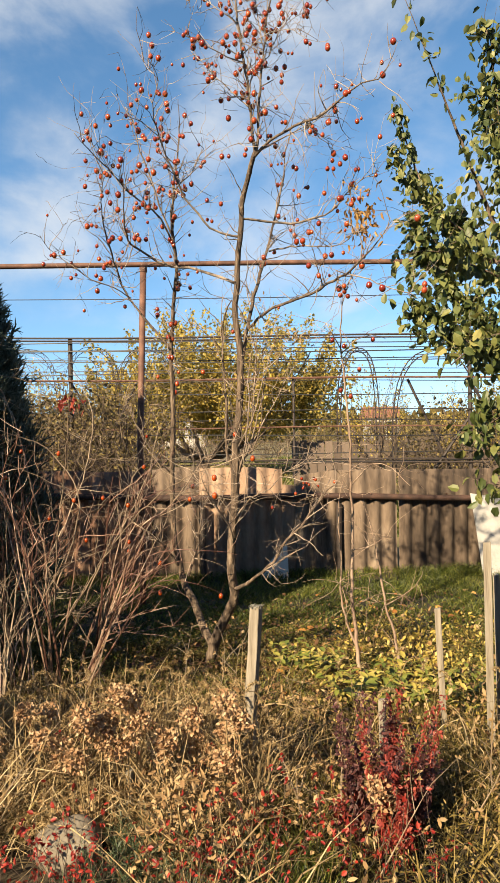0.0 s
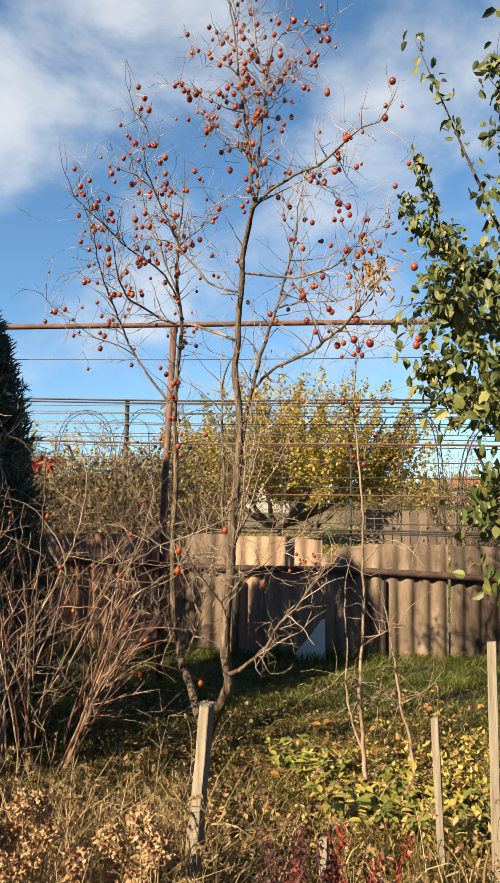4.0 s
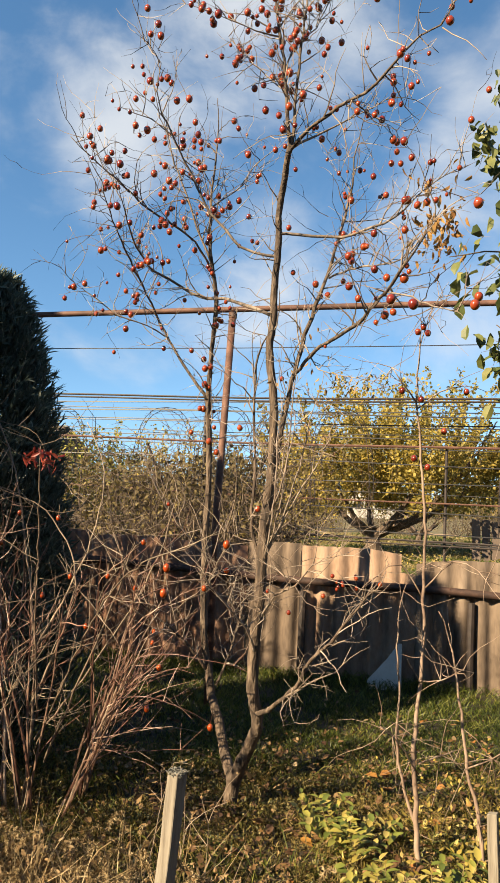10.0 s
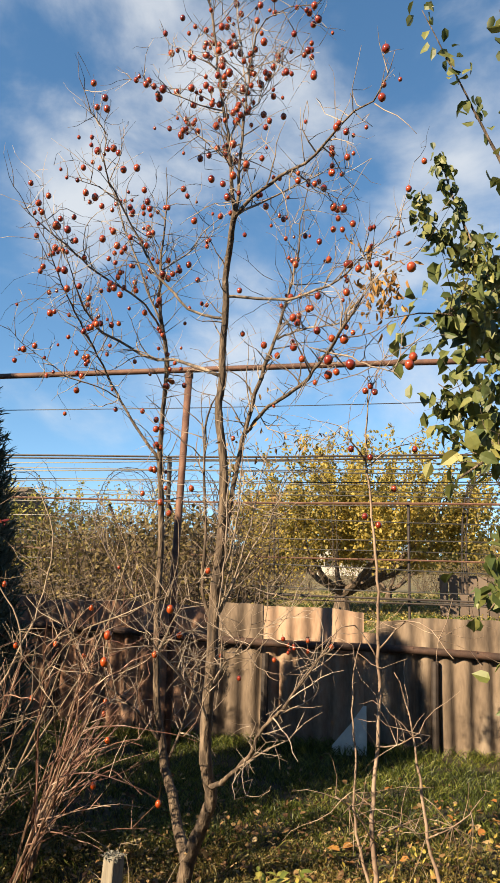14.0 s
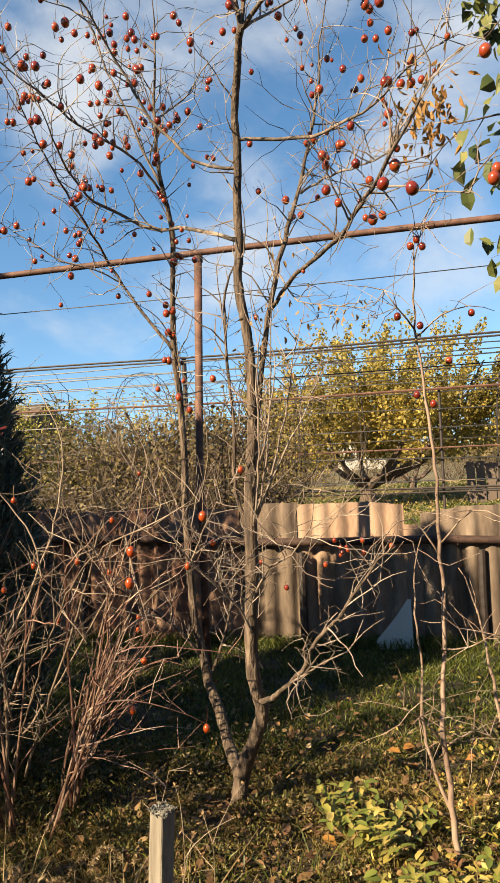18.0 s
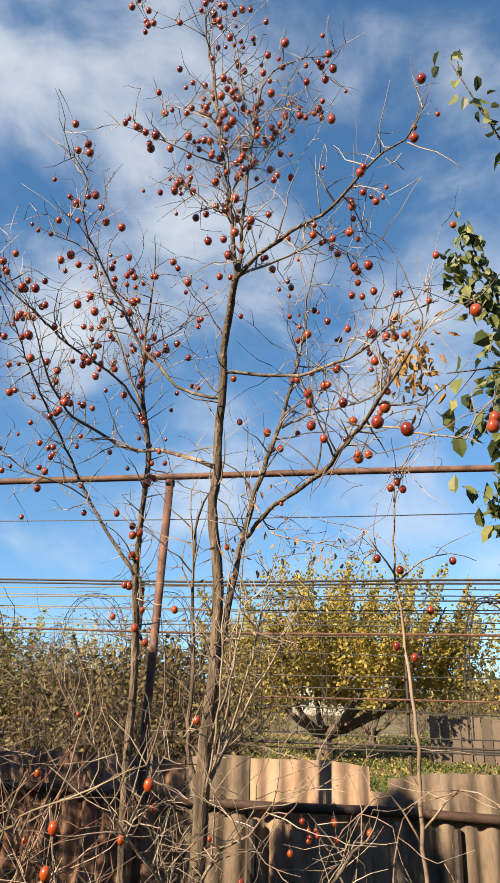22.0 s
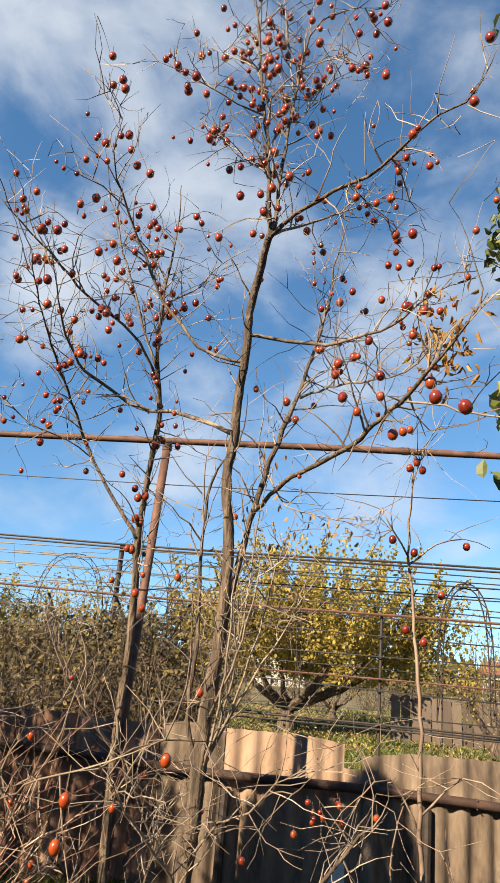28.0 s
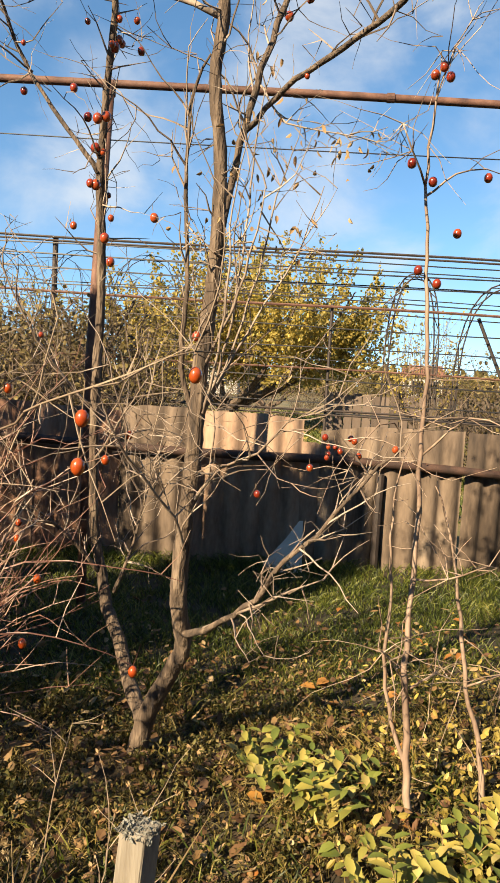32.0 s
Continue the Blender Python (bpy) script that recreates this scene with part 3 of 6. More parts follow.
def build_fruit_tree():
    root = thing("fruit_tree", "leafless two-stemmed fruit tree hung with small red-brown fruits", "tree", (0, 0, 0))
    twigs = Soup()

    def limb(name, pts, start=2.0, every=0.1, length=0.2, fruit=0.0, sides=7, bark=None, **more):
        s = Soup()
        big = pts[0][3] > 20
        s.tube([(x, y, z, r * (0.87 if big else 0.78)) for x, y, z, r in dense(pts, 0.03 if big else 0.045, 0.0014 if big else 0.0042)], sides, 0.10 if big else 0.12)
        part(name, s, bark or (BARK if pts[0][3] > 9.5 else TWIG), root, smooth=True)
        if start <= 1:
            dress(pts, twigs, start, every, length, fruit, **more)

    limb("trunk", [(-0.31, 4.45, 0.0, 52), (-0.305, 4.45, 0.08, 45), (-0.29, 4.44, 0.15, 41), (-0.26, 4.42, 0.26, 37), (-0.18, 4.36, 0.43, 33), (-0.13, 4.30, 0.55, 32),
                   (-0.14, 4.24, 0.71, 31), (-0.13, 4.21, 0.90, 30), (-0.10, 4.18, 1.17, 29), (-0.09, 4.17, 1.39, 28), (-0.07, 4.16, 1.57, 27),
                   (-0.05, 4.15, 1.74, 25), (-0.04, 4.12, 1.93, 23), (-0.04, 4.10, 2.06, 21), (-0.06, 4.09, 2.26, 20), (-0.04, 4.075, 2.39, 19),
                   (-0.03, 4.045, 2.55, 18), (-0.005, 4.00, 2.70, 17), (0.005, 3.955, 2.82, 16), (0.035, 3.90, 2.92, 15.5), (0.06, 3.845, 2.99, 15), (0.085, 3.80, 3.05, 13)],
         0.45, 0.14, 0.22, 0.10, 18)
    limb("stem", [(-0.28, 4.43, 0.21, 31), (-0.35, 4.50, 0.33, 28), (-0.40, 4.55, 0.46, 27), (-0.46, 4.60, 0.56, 26), (-0.49, 4.63, 0.68, 23), (-0.52, 4.63, 0.85, 20),
                  (-0.52, 4.60, 1.12, 19.5), (-0.51, 4.57, 1.38, 19), (-0.49, 4.54, 1.64, 18), (-0.48, 4.50, 1.89, 17), (-0.48, 4.47, 2.06, 16),
                  (-0.46, 4.42, 2.21, 14), (-0.44, 4.40, 2.40, 13), (-0.41, 4.35, 2.58, 12), (-0.42, 4.30, 2.74, 11), (-0.42, 4.24, 2.86, 9),
                  (-0.40, 4.20, 2.95, 8), (-0.39, 4.17, 3.05, 6.5), (-0.36, 4.13, 3.17, 5), (-0.34, 4.10, 3.35, 3), (-0.34, 4.08, 3.48, 1.8)],
         0.5, 0.055, 0.2, 0.75, 16)
    # the leader, its twin and what springs from them
    limb("branch", [(0.085, 3.80, 3.03, 12), (0.07, 3.79, 3.20, 10.5), (0.06, 3.77, 3.41, 9), (0.03, 3.75, 3.57, 8), (0.01, 3.73, 3.83, 6.5), (-0.02, 3.71, 4.06, 5), (-0.03, 3.69, 4.17, 4.2),
                    (-0.04, 3.67, 4.37, 3.2), (-0.09, 3.65, 4.60, 2.5), (-0.16, 3.63, 4.79, 1.8), (-0.24, 3.61, 4.93, 1.2)], 0.06, 0.055, 0.17, 0.72)
    limb("branch", [(-0.03, 3.66, 4.34, 2.4), (0.0, 3.64, 4.43, 1.9), (0.04, 3.62, 4.57, 1.5), (0.07, 3.60, 4.67, 1.0)])
    limb("branch", [(0.085, 3.80, 3.03, 11), (0.10, 3.79, 3.10, 9.5), (0.11, 3.78, 3.22, 8.5), (0.13, 3.76, 3.41, 7.5), (0.15, 3.74, 3.56, 6.2), (0.18, 3.73, 3.76, 5.2), (0.20, 3.71, 3.81, 4.3),
                    (0.25, 3.69, 3.86, 3.4), (0.36, 3.68, 3.89, 2.4), (0.49, 3.66, 3.86, 1.4)], 0.06, 0.05, 0.17, 0.72)
    limb("branch", [(0.065, 3.77, 3.32, 5.5), (0.09, 3.79, 3.46, 4.4), (0.18, 3.83, 3.58, 3.4), (0.26, 3.86, 3.74, 2.3), (0.40, 3.90, 3.86, 1.2)], 0.1, 0.045, 0.15, 0.95)
    limb("branch", [(0.04, 3.75, 3.55, 4.5), (0.17, 3.66, 3.60, 2.8), (0.34, 3.57, 3.57, 1.2)], 0.15, 0.05, 0.13, 1.0, up=-0.1)
    limb("branch", [(0.04, 3.75, 3.50, 5), (-0.09, 3.65, 3.51, 3), (-0.24, 3.54, 3.54, 1.2)], 0.2, 0.06, 0.13, 1.2)
    limb("branch", [(0.02, 3.74, 3.70, 4), (-0.12, 3.79, 3.84, 2.5), (-0.25, 3.85, 3.96, 1.2)], 0.2, 0.06, 0.13, 1.1)
    limb("branch", [(0.065, 3.78, 3.28, 5), (-0.10, 3.86, 3.48, 3), (-0.25, 3.95, 3.69, 1.2)], 0.25, 0.06, 0.15, 1.0)
    limb("branch", [(-0.025, 3.70, 4.11, 3.4), (-0.12, 3.66, 4.16, 2.2), (-0.27, 3.62, 4.25, 1.1)], 0.5, 0.12, 0.08, 1.2)
    limb("branch", [(0.15, 3.74, 3.57, 4.5), (0.11, 3.77, 3.88, 3.2), (0.08, 3.81, 4.10, 2.2), (0.05, 3.84, 4.30, 1.2)], 0.1, 0.06, 0.14, 0.8)
    limb("branch", [(0.085, 3.80, 3.03, 11), (0.17, 3.77, 3.10, 9.5), (0.30, 3.73, 3.15, 8.5), (0.41, 3.68, 3.17, 7.2), (0.53, 3.61, 3.23, 6), (0.62, 3.54, 3.27, 5), (0.70, 3.48, 3.26, 4),
                    (0.74, 3.45, 3.30, 2.8), (0.78, 3.41, 3.40, 1.4)], 0.2, 0.09, 0.16, 0.45)
    limb("branch", [(0.70, 3.48, 3.25, 3), (0.78, 3.45, 3.16, 2.2), (0.85, 3.42, 3.07, 1.2)])
    limb("branch", [(0.62, 3.53, 3.26, 2.4), (0.625, 3.48, 3.32, 2), (0.64, 3.45, 3.38, 1.5), (0.66, 3.42, 3.45, 1)])
    limb("branch", [(0.09, 3.80, 3.04, 8), (0.17, 3.86, 3.11, 6), (0.26, 3.90, 3.17, 4.6), (0.41, 3.94, 3.25, 3), (0.56, 3.98, 3.36, 1.3)], 0.2, 0.06, 0.16, 0.8)
    limb("branch", [(0.35, 3.71, 3.16, 4.5), (0.41, 3.76, 3.13, 3), (0.50, 3.84, 3.10, 1.3)], 0.1, 0.035, 0.13, 1.2, up=-0.2)
    limb("branch", [(0.41, 3.68, 3.17, 3), (0.40, 3.65, 3.27, 2), (0.40, 3.63, 3.38, 1)])
    limb("branch", [(0.0, 3.98, 2.75, 9.5), (0.14, 4.01, 2.74, 8.5), (0.28, 4.00, 2.72, 8), (0.41, 3.95, 2.73, 7), (0.51, 3.95, 2.77, 5.5), (0.59, 4.00, 2.87, 4),
                    (0.70, 4.05, 2.97, 3), (0.81, 4.10, 3.03, 2)], 0.35, 0.08, 0.2, 0.45, bark=DARK_BARK)
    limb("branch", [(-0.07, 4.24, 1.67, 16), (-0.04, 4.28, 1.92, 15), (0.02, 4.30, 2.23, 14), (0.07, 4.32, 2.41, 13), (0.12, 4.34, 2.57, 12), (0.17, 4.36, 2.74, 10),
                    (0.22, 4.37, 2.91, 8), (0.27, 4.35, 3.11, 6), (0.28, 4.33, 3.24, 4.5), (0.32, 4.30, 3.36, 3), (0.35, 4.30, 3.50, 2)], 0.3, 0.08, 0.24, 0.4, 9)
    limb("branch", [(0.16, 4.35, 2.66, 7), (0.28, 4.20, 2.64, 6), (0.40, 4.05, 2.60, 5), (0.50, 3.92, 2.56, 4), (0.58, 3.85, 2.58, 3), (0.63, 3.80, 2.63, 2)], 0.3, 0.07, 0.2, 0.5, bark=DARK_BARK)
    limb("branch", [(0.02, 4.29, 2.18, 12), (0.11, 4.20, 2.25, 11), (0.23, 4.05, 2.28, 10.5), (0.36, 3.85, 2.29, 10), (0.44, 3.68, 2.31, 9), (0.51, 3.52, 2.32, 8),
                    (0.57, 3.42, 2.36, 6.5), (0.61, 3.36, 2.40, 5), (0.66, 3.32, 2.45, 3), (0.70, 3.30, 2.51, 1.8)], 0.3, 0.08, 0.2, 0.45)
    limb("branch", [(0.51, 3.52, 2.32, 4), (0.61, 3.40, 2.26, 3.5), (0.68, 3.28, 2.19, 3), (0.75, 3.20, 2.15, 2)], 0.4, 0.1, 0.12, 0.5)
    limb("branch", [(-0.05, 4.08, 2.41, 12), (-0.12, 4.08, 2.44, 11), (-0.22, 4.12, 2.49, 10.5), (-0.32, 4.20, 2.54, 10), (-0.43, 4.25, 2.56, 9.5), (-0.52, 4.26, 2.60, 9),
                    (-0.61, 4.20, 2.65, 8), (-0.65, 4.10, 2.67, 7), (-0.65, 3.95, 2.70, 6), (-0.63, 3.80, 2.75, 4.5), (-0.61, 3.70, 2.80, 3), (-0.59, 3.60, 2.85, 2)], 0.3, 0.055, 0.2, 0.85, bark=DARK_BARK)
    limb("branch", [(-0.01, 4.015, 2.66, 9), (-0.12, 4.01, 2.685, 8.5), (-0.18, 3.99, 2.71, 8), (-0.24, 3.96, 2.78, 7.5), (-0.31, 3.92, 2.86, 7), (-0.37, 3.85, 3.00, 6),
                    (-0.42, 3.75, 3.12, 5), (-0.43, 3.65, 3.18, 4), (-0.43, 3.58, 3.23, 3), (-0.39, 3.52, 3.31, 2), (-0.47, 3.50, 3.42, 1)], 0.35, 0.06, 0.18, 0.75, bark=DARK_BARK)
    limb("branch", [(-0.42, 3.75, 3.13, 3.5), (-0.50, 3.70, 3.19, 3), (-0.56, 3.65, 3.20, 2.2), (-0.60, 3.60, 3.20, 1.2)], 0.6, 0.1, 0.1, 0.8)
    limb("branch", [(-0.43, 4.30, 2.74, 8), (-0.48, 4.20, 2.83, 7), (-0.54, 4.05, 2.87, 6.5), (-0.62, 3.95, 2.91, 6), (-0.70, 3.80, 2.98, 5), (-0.78, 3.70, 3.05, 3.5),
                    (-0.84, 3.62, 3.11, 2)], 0.25, 0.06, 0.2, 0.8, bark=DARK_BARK)
    limb("branch", [(-0.43, 4.30, 2.77, 8), (-0.49, 4.25, 2.93, 7), (-0.53, 4.20, 3.08, 6), (-0.58, 4.15, 3.22, 5), (-0.60, 4.10, 3.34, 3.5), (-0.64, 4.05, 3.43, 2)], 0.15, 0.045, 0.2, 0.8)
    limb("branch", [(-0.39, 4.18, 2.99, 6), (-0.36, 4.25, 3.06, 5), (-0.29, 4.33, 3.15, 4), (-0.26, 4.38, 3.25, 3), (-0.22, 4.42, 3.33, 2)], 0.2, 0.06, 0.2, 0.5)
    limb("branch", [(-0.48, 4.45, 2.09, 11), (-0.56, 4.45, 2.20, 10), (-0.68, 4.50, 2.35, 9), (-0.76, 4.52, 2.47, 8), (-0.79, 4.40, 2.60, 7), (-0.80, 4.25, 2.69, 6),
                    (-0.80, 4.10, 2.78, 5), (-0.76, 3.85, 2.86, 3.5), (-0.70, 3.66, 2.90, 2)], 0.3, 0.065, 0.22, 0.5)
    limb("branch", [(-0.72, 4.50, 2.43, 5), (-0.81, 4.40, 2.48, 4.5), (-0.92, 4.30, 2.51, 4), (-1.03, 4.25, 2.59, 3), (-1.15, 4.20, 2.68, 2), (-1.17, 4.10, 2.74, 1.5)], 0.2, 0.07, 0.2, 0.5)
    limb("branch", [(-0.10, 4.17, 1.32, 12), (-0.14, 4.15, 1.45, 10), (-0.13, 4.15, 1.68, 9), (-0.14, 4.15, 1.90, 8), (-0.14, 4.15, 2.09, 7), (-0.12, 4.12, 2.23, 6), (-0.07, 4.10, 2.32, 4)], 0.2, 0.12, 0.2, 0.1)
    limb("branch", [(-0.13, 4.27, 0.60, 16), (-0.07, 4.20, 0.63, 14), (0.02, 4.10, 0.71, 12), (0.11, 4.00, 0.81, 10), (0.18, 3.95, 0.93, 9), (0.27, 3.92, 1.02, 8),
                    (0.35, 3.90, 1.12, 6.5), (0.42, 3.88, 1.21, 5), (0.48, 3.86, 1.26, 3)], 0.25, 0.085, 0.17, 0)
    limb("branch", [(-0.05, 4.18, 0.65, 8), (0.06, 4.05, 0.75, 6), (0.17, 3.95, 0.83, 4.5), (0.29, 3.90, 0.90, 2.5)], 0.4, 0.08, 0.14, 0)
    limb("branch", [(-0.12, 4.20, 0.88, 9), (-0.14, 4.10, 1.01, 6), (-0.20, 4.00, 1.12, 5), (-0.24, 3.90, 1.21, 3.5), (-0.27, 3.80, 1.31, 2)], 0.2, 0.07, 0.25, 0.05)
    limb("branch", [(-0.11, 4.20, 1.03, 8), (-0.01, 4.10, 1.16, 5.5), (0.10, 4.00, 1.22, 4.5), (0.18, 3.95, 1.31, 3), (0.25, 3.90, 1.34, 2)], 0.2, 0.07, 0.25, 0.05)
    limb("branch", [(-0.08, 4.17, 1.45, 7), (0.0, 4.05, 1.58, 5), (0.06, 3.98, 1.75, 4), (0.10, 3.95, 1.92, 2.5)], 0.2, 0.07, 0.25, 0.04)
    limb("branch", [(-0.49, 4.63, 0.68, 13), (-0.55, 4.55, 0.79, 10), (-0.63, 4.48, 0.90, 8), (-0.70, 4.40, 0.98, 5), (-0.77, 4.30, 1.07, 3)], 0.2, 0.07, 0.25, 0.04)
    limb("branch", [(-0.44, 4.60, 0.62, 10), (-0.38, 4.65, 0.79, 7), (-0.35, 4.70, 0.94, 5), (-0.32, 4.75, 1.09, 3)], 0.2, 0.07, 0.25, 0.04)
    limb("branch", [(-0.52, 4.60, 1.1, 8), (-0.44, 4.50, 1.2, 6), (-0.36, 4.40, 1.30, 4), (-0.28, 4.35, 1.42, 2.5)], 0.2, 0.06, 0.25, 0.05)
    limb("branch", [(-0.52, 4.58, 1.3, 7), (-0.62, 4.45, 1.45, 5), (-0.70, 4.35, 1.62, 4), (-0.76, 4.3, 1.8, 2.5)], 0.2, 0.07, 0.25, 0.08)
    limb("branch", [(0.05, 4.31, 2.33, 5), (0.14, 4.24, 2.19, 3.5), (0.25, 4.18, 2.15, 2.5), (0.36, 4.15, 2.12, 1.6), (0.45, 4.12, 2.06, 1.0)], 0.2, 0.07, 0.1, 0)
    # pale whips that rise beside the trunk
    for dx, dy, top in ((0.10, -0.02, 2.20), (0.16, 0.05, 2.05), (0.05, -0.08, 1.98), (0.21, 0.0, 1.86)):
        limb("branch", [(-0.07, 4.13, 1.32, 6.5), (-0.04 + dx * 0.3, 4.11 + dy * 0.5, 1.5, 5), (-0.03 + dx * 0.75, 4.1 + dy, (1.5 + top) / 2, 4), (-0.05 + dx * 1.1, 4.1 + dy, top - 0.1, 3), (-0.02 + dx * 1.3, 4.08 + dy, top + 0.1, 1.5)], 0.6, 0.16, 0.10, 0)
    part("twigwork", twigs, TWIG, root, "thin bare twigs")
    tagged(root.children[-1], kind="stuff")
    # fruit on thin stalks
    stalks = Soup()
    spots = FRUIT_SPOTS[:]
    random.shuffle(spots)
    rest = Soup()
    low = [Vector((random.gauss(0.34, 0.06), 3.92 + random.gauss(0, 0.03), random.gauss(1.255, 0.04))) for _ in range(11)]
    for i, p in enumerate(low + spots[:570]):
        drop = random.uniform(0.008, 0.03)
        stalks.tube([(*p, 0.0008), (p.x + 0.003, p.y, p.z - drop, 0.0008)], 3)
        sc = random.choice((0.55, 0.65, 0.75, 0.85, 0.9, 1.0, 1.1)) if i >= len(low) else random.uniform(0.45, 0.65)
        if i < 300:
            ob = new("fruit", FRUIT_MESH)
            ob.parent = root
            ob.matrix_basis = Matrix.LocRotScale((p.x + 0.003, p.y, p.z - drop), Euler((random.uniform(-.3, .3), random.uniform(-.3, .3), random.uniform(0, 6))), (sc, sc, sc))
        else:
            m = Matrix.LocRotScale((p.x + 0.003, p.y, p.z - drop), None, (sc, sc, sc))
            b = len(rest.v)
            rest.v += [m @ v.co for v in FRUIT_MESH.vertices]
            rest.f += [tuple(b + k for k in f.vertices) for f in FRUIT_MESH.polygons]
    tagged(part("more_fruit", rest, FRUIT, root, smooth=True), kind="stuff")
    tagged(part("stalkwork", stalks, STALK, root), kind="stuff")
    # withered leaves left on one bough
    s = Soup()
    for _ in range(130):
        at = (random.gauss(0.69, 0.06), random.gauss(4.02, 0.08), random.gauss(2.76, 0.085))
        s.leaf(at, wild(0.5, -1.0), wild(1), random.uniform(0.03, 0.055), random.uniform(0.012, 0.02), 0.6, 0.3)
    part("withered_foliage", s, ORANGE_LEAF, root, "withered orange-tan leaves")
    s = Soup()
    for k in range(92):
        at = (random.gauss(0.06, 0.15), random.gauss(4.2, 0.1), random.gauss(2.02, 0.2)) if k < 60 else (random.gauss(0.26, 0.10), random.gauss(4.17, 0.03), random.gauss(2.11, 0.04))
        s.leaf(at, wild(0.4, -1.0), wild(1), random.uniform(0.018, 0.034), random.uniform(0.009, 0.014), 0.5, 0.3)
    part("last_foliage", s, TAN_LEAF, root, "last yellow leaves")
    return len(FRUIT_SPOTS)


build_fruit_tree()


def build_vines():
    """Bare grape canes tangled over the trellis wires, with a curtain of dull leaves and tendrils below."""
    random.seed(17)
    for k in range(11):
        x0 = -7.3 + 0.58 * k
        root = thing("grape_vine", "bare dark grape vine tangled over the trellis wires", "vine", (x0, 10.15, GROUND), "bare grape vines")
        s = Soup()
        s.tube(dense([(0, 0, -0.1, 22), (0.05, 0, 0.8, 17), (-0.03, 0, 1.6, 12), (0.04, 0, 2.2, 8)], 0.1, 0.02), 6, 0.1)
        part("stem", s, BRUSH, root)
        tangle, lf = Soup(), Soup()
        for _ in range(13):
            run = twig_run((random.uniform(-.1, .1), random.uniform(-.1, .1), random.uniform(0.9, 2.2)), Vector((random.choice((-1, 1)) * random.uniform(0.3, 1.2), random.uniform(-.3, .3), random.uniform(0.2, 1.2))), random.uniform(0.8, 1.8), 0.0065, 0.36, random.uniform(0.03, 0.13), 0.1)
            run = [(x, y, min(z, 2.78 + random.uniform(-.03, .03)), r) for x, y, z, r in run]
            c = Soup()
            c.tube(run, 5, 0.1)
            part("cane", c, BRUSH, root)
            for _ in range(4):
                q = random.choice(run)
                tangle.tube(twig_run(q[:3], wild(0.8, -0.2), random.uniform(0.2, 0.6), 0.0032, 0.45, 0.03, 0.09), 3)
        for _ in range(120):
            tangle.tube(twig_run((random.uniform(-.4, .4), random.uniform(-.3, .5), random.uniform(0.3, 2.0)), wild(0.7, 0.3), random.uniform(0.3, 0.9), 0.004, 0.4, 0, 0.12), 3) if x0 > -4.6 else None
        for _ in range(700 if x0 > -4.6 else 160):
            q = (random.uniform(-.42, .42), random.uniform(-.3, .6), 0.3 + 1.85 * random.random() ** 1.1)
            sz = random.uniform(0.4, 0.9)
            lf.leaf(q, wild(0.8, -0.5), wild(0.8, 0.4), 0.07 * sz, 0.06 * sz, 0.4, 0.3)
        tagged(part("tangle", tangle, BRUSH, root), kind="stuff")
        tagged(part("dull_leafage", lf, DULL_LEAF, root, "dull brown and olive leaves"), kind="stuff")


DULL_LEAF = mat("dull_brown_leaf", [(0.10, 0.075, 0.035), (0.22, 0.16, 0.066), (0.38, 0.29, 0.10), (0.56, 0.45, 0.16)], 0.8, 0.7, 0, 9, spread=0.7, islands=True, through_light=0.35)
build_vines()


# ---------------------------------------------------------------- saplings
SAPLING = mat("sapling_bark", [(0.20, 0.125, 0.09), (0.42, 0.30, 0.22), (0.66, 0.53, 0.41)], 12, 0.7, 0.2, 80, (1, 1, 0.3))


def build_sapling(label, stems, twig_n, fruits):
    root = thing("sapling", label, "sapling", group="saplings by the fruit tree")
    tw = Soup()
    for i, pts in enumerate(stems):
        s = Soup()
        s.tube([(x, y, z, r) for x, y, z, r in dense(pts, 0.05, 0.005)], 6, 0.1)
        part("stem" if i == 0 else "branch", s, SAPLING, root, smooth=True)
    for _ in range(twig_n):
        pts = dense(random.choice(stems), 0.05)
        q = random.choice(pts[2:])
        tw.tube(twig_run(q[:3], wild(1.0, 0.05), random.uniform(0.08, 0.34), 0.0019, 0.5, random.choice((0, 0, 0.12))), 4)
    tagged(part("twigwork", tw, SAPLING, root), kind="stuff")
    for p in fruits:
        ob = new("fruit", FRUIT_MESH)
        ob.parent = root
        ob.location = p
    return root


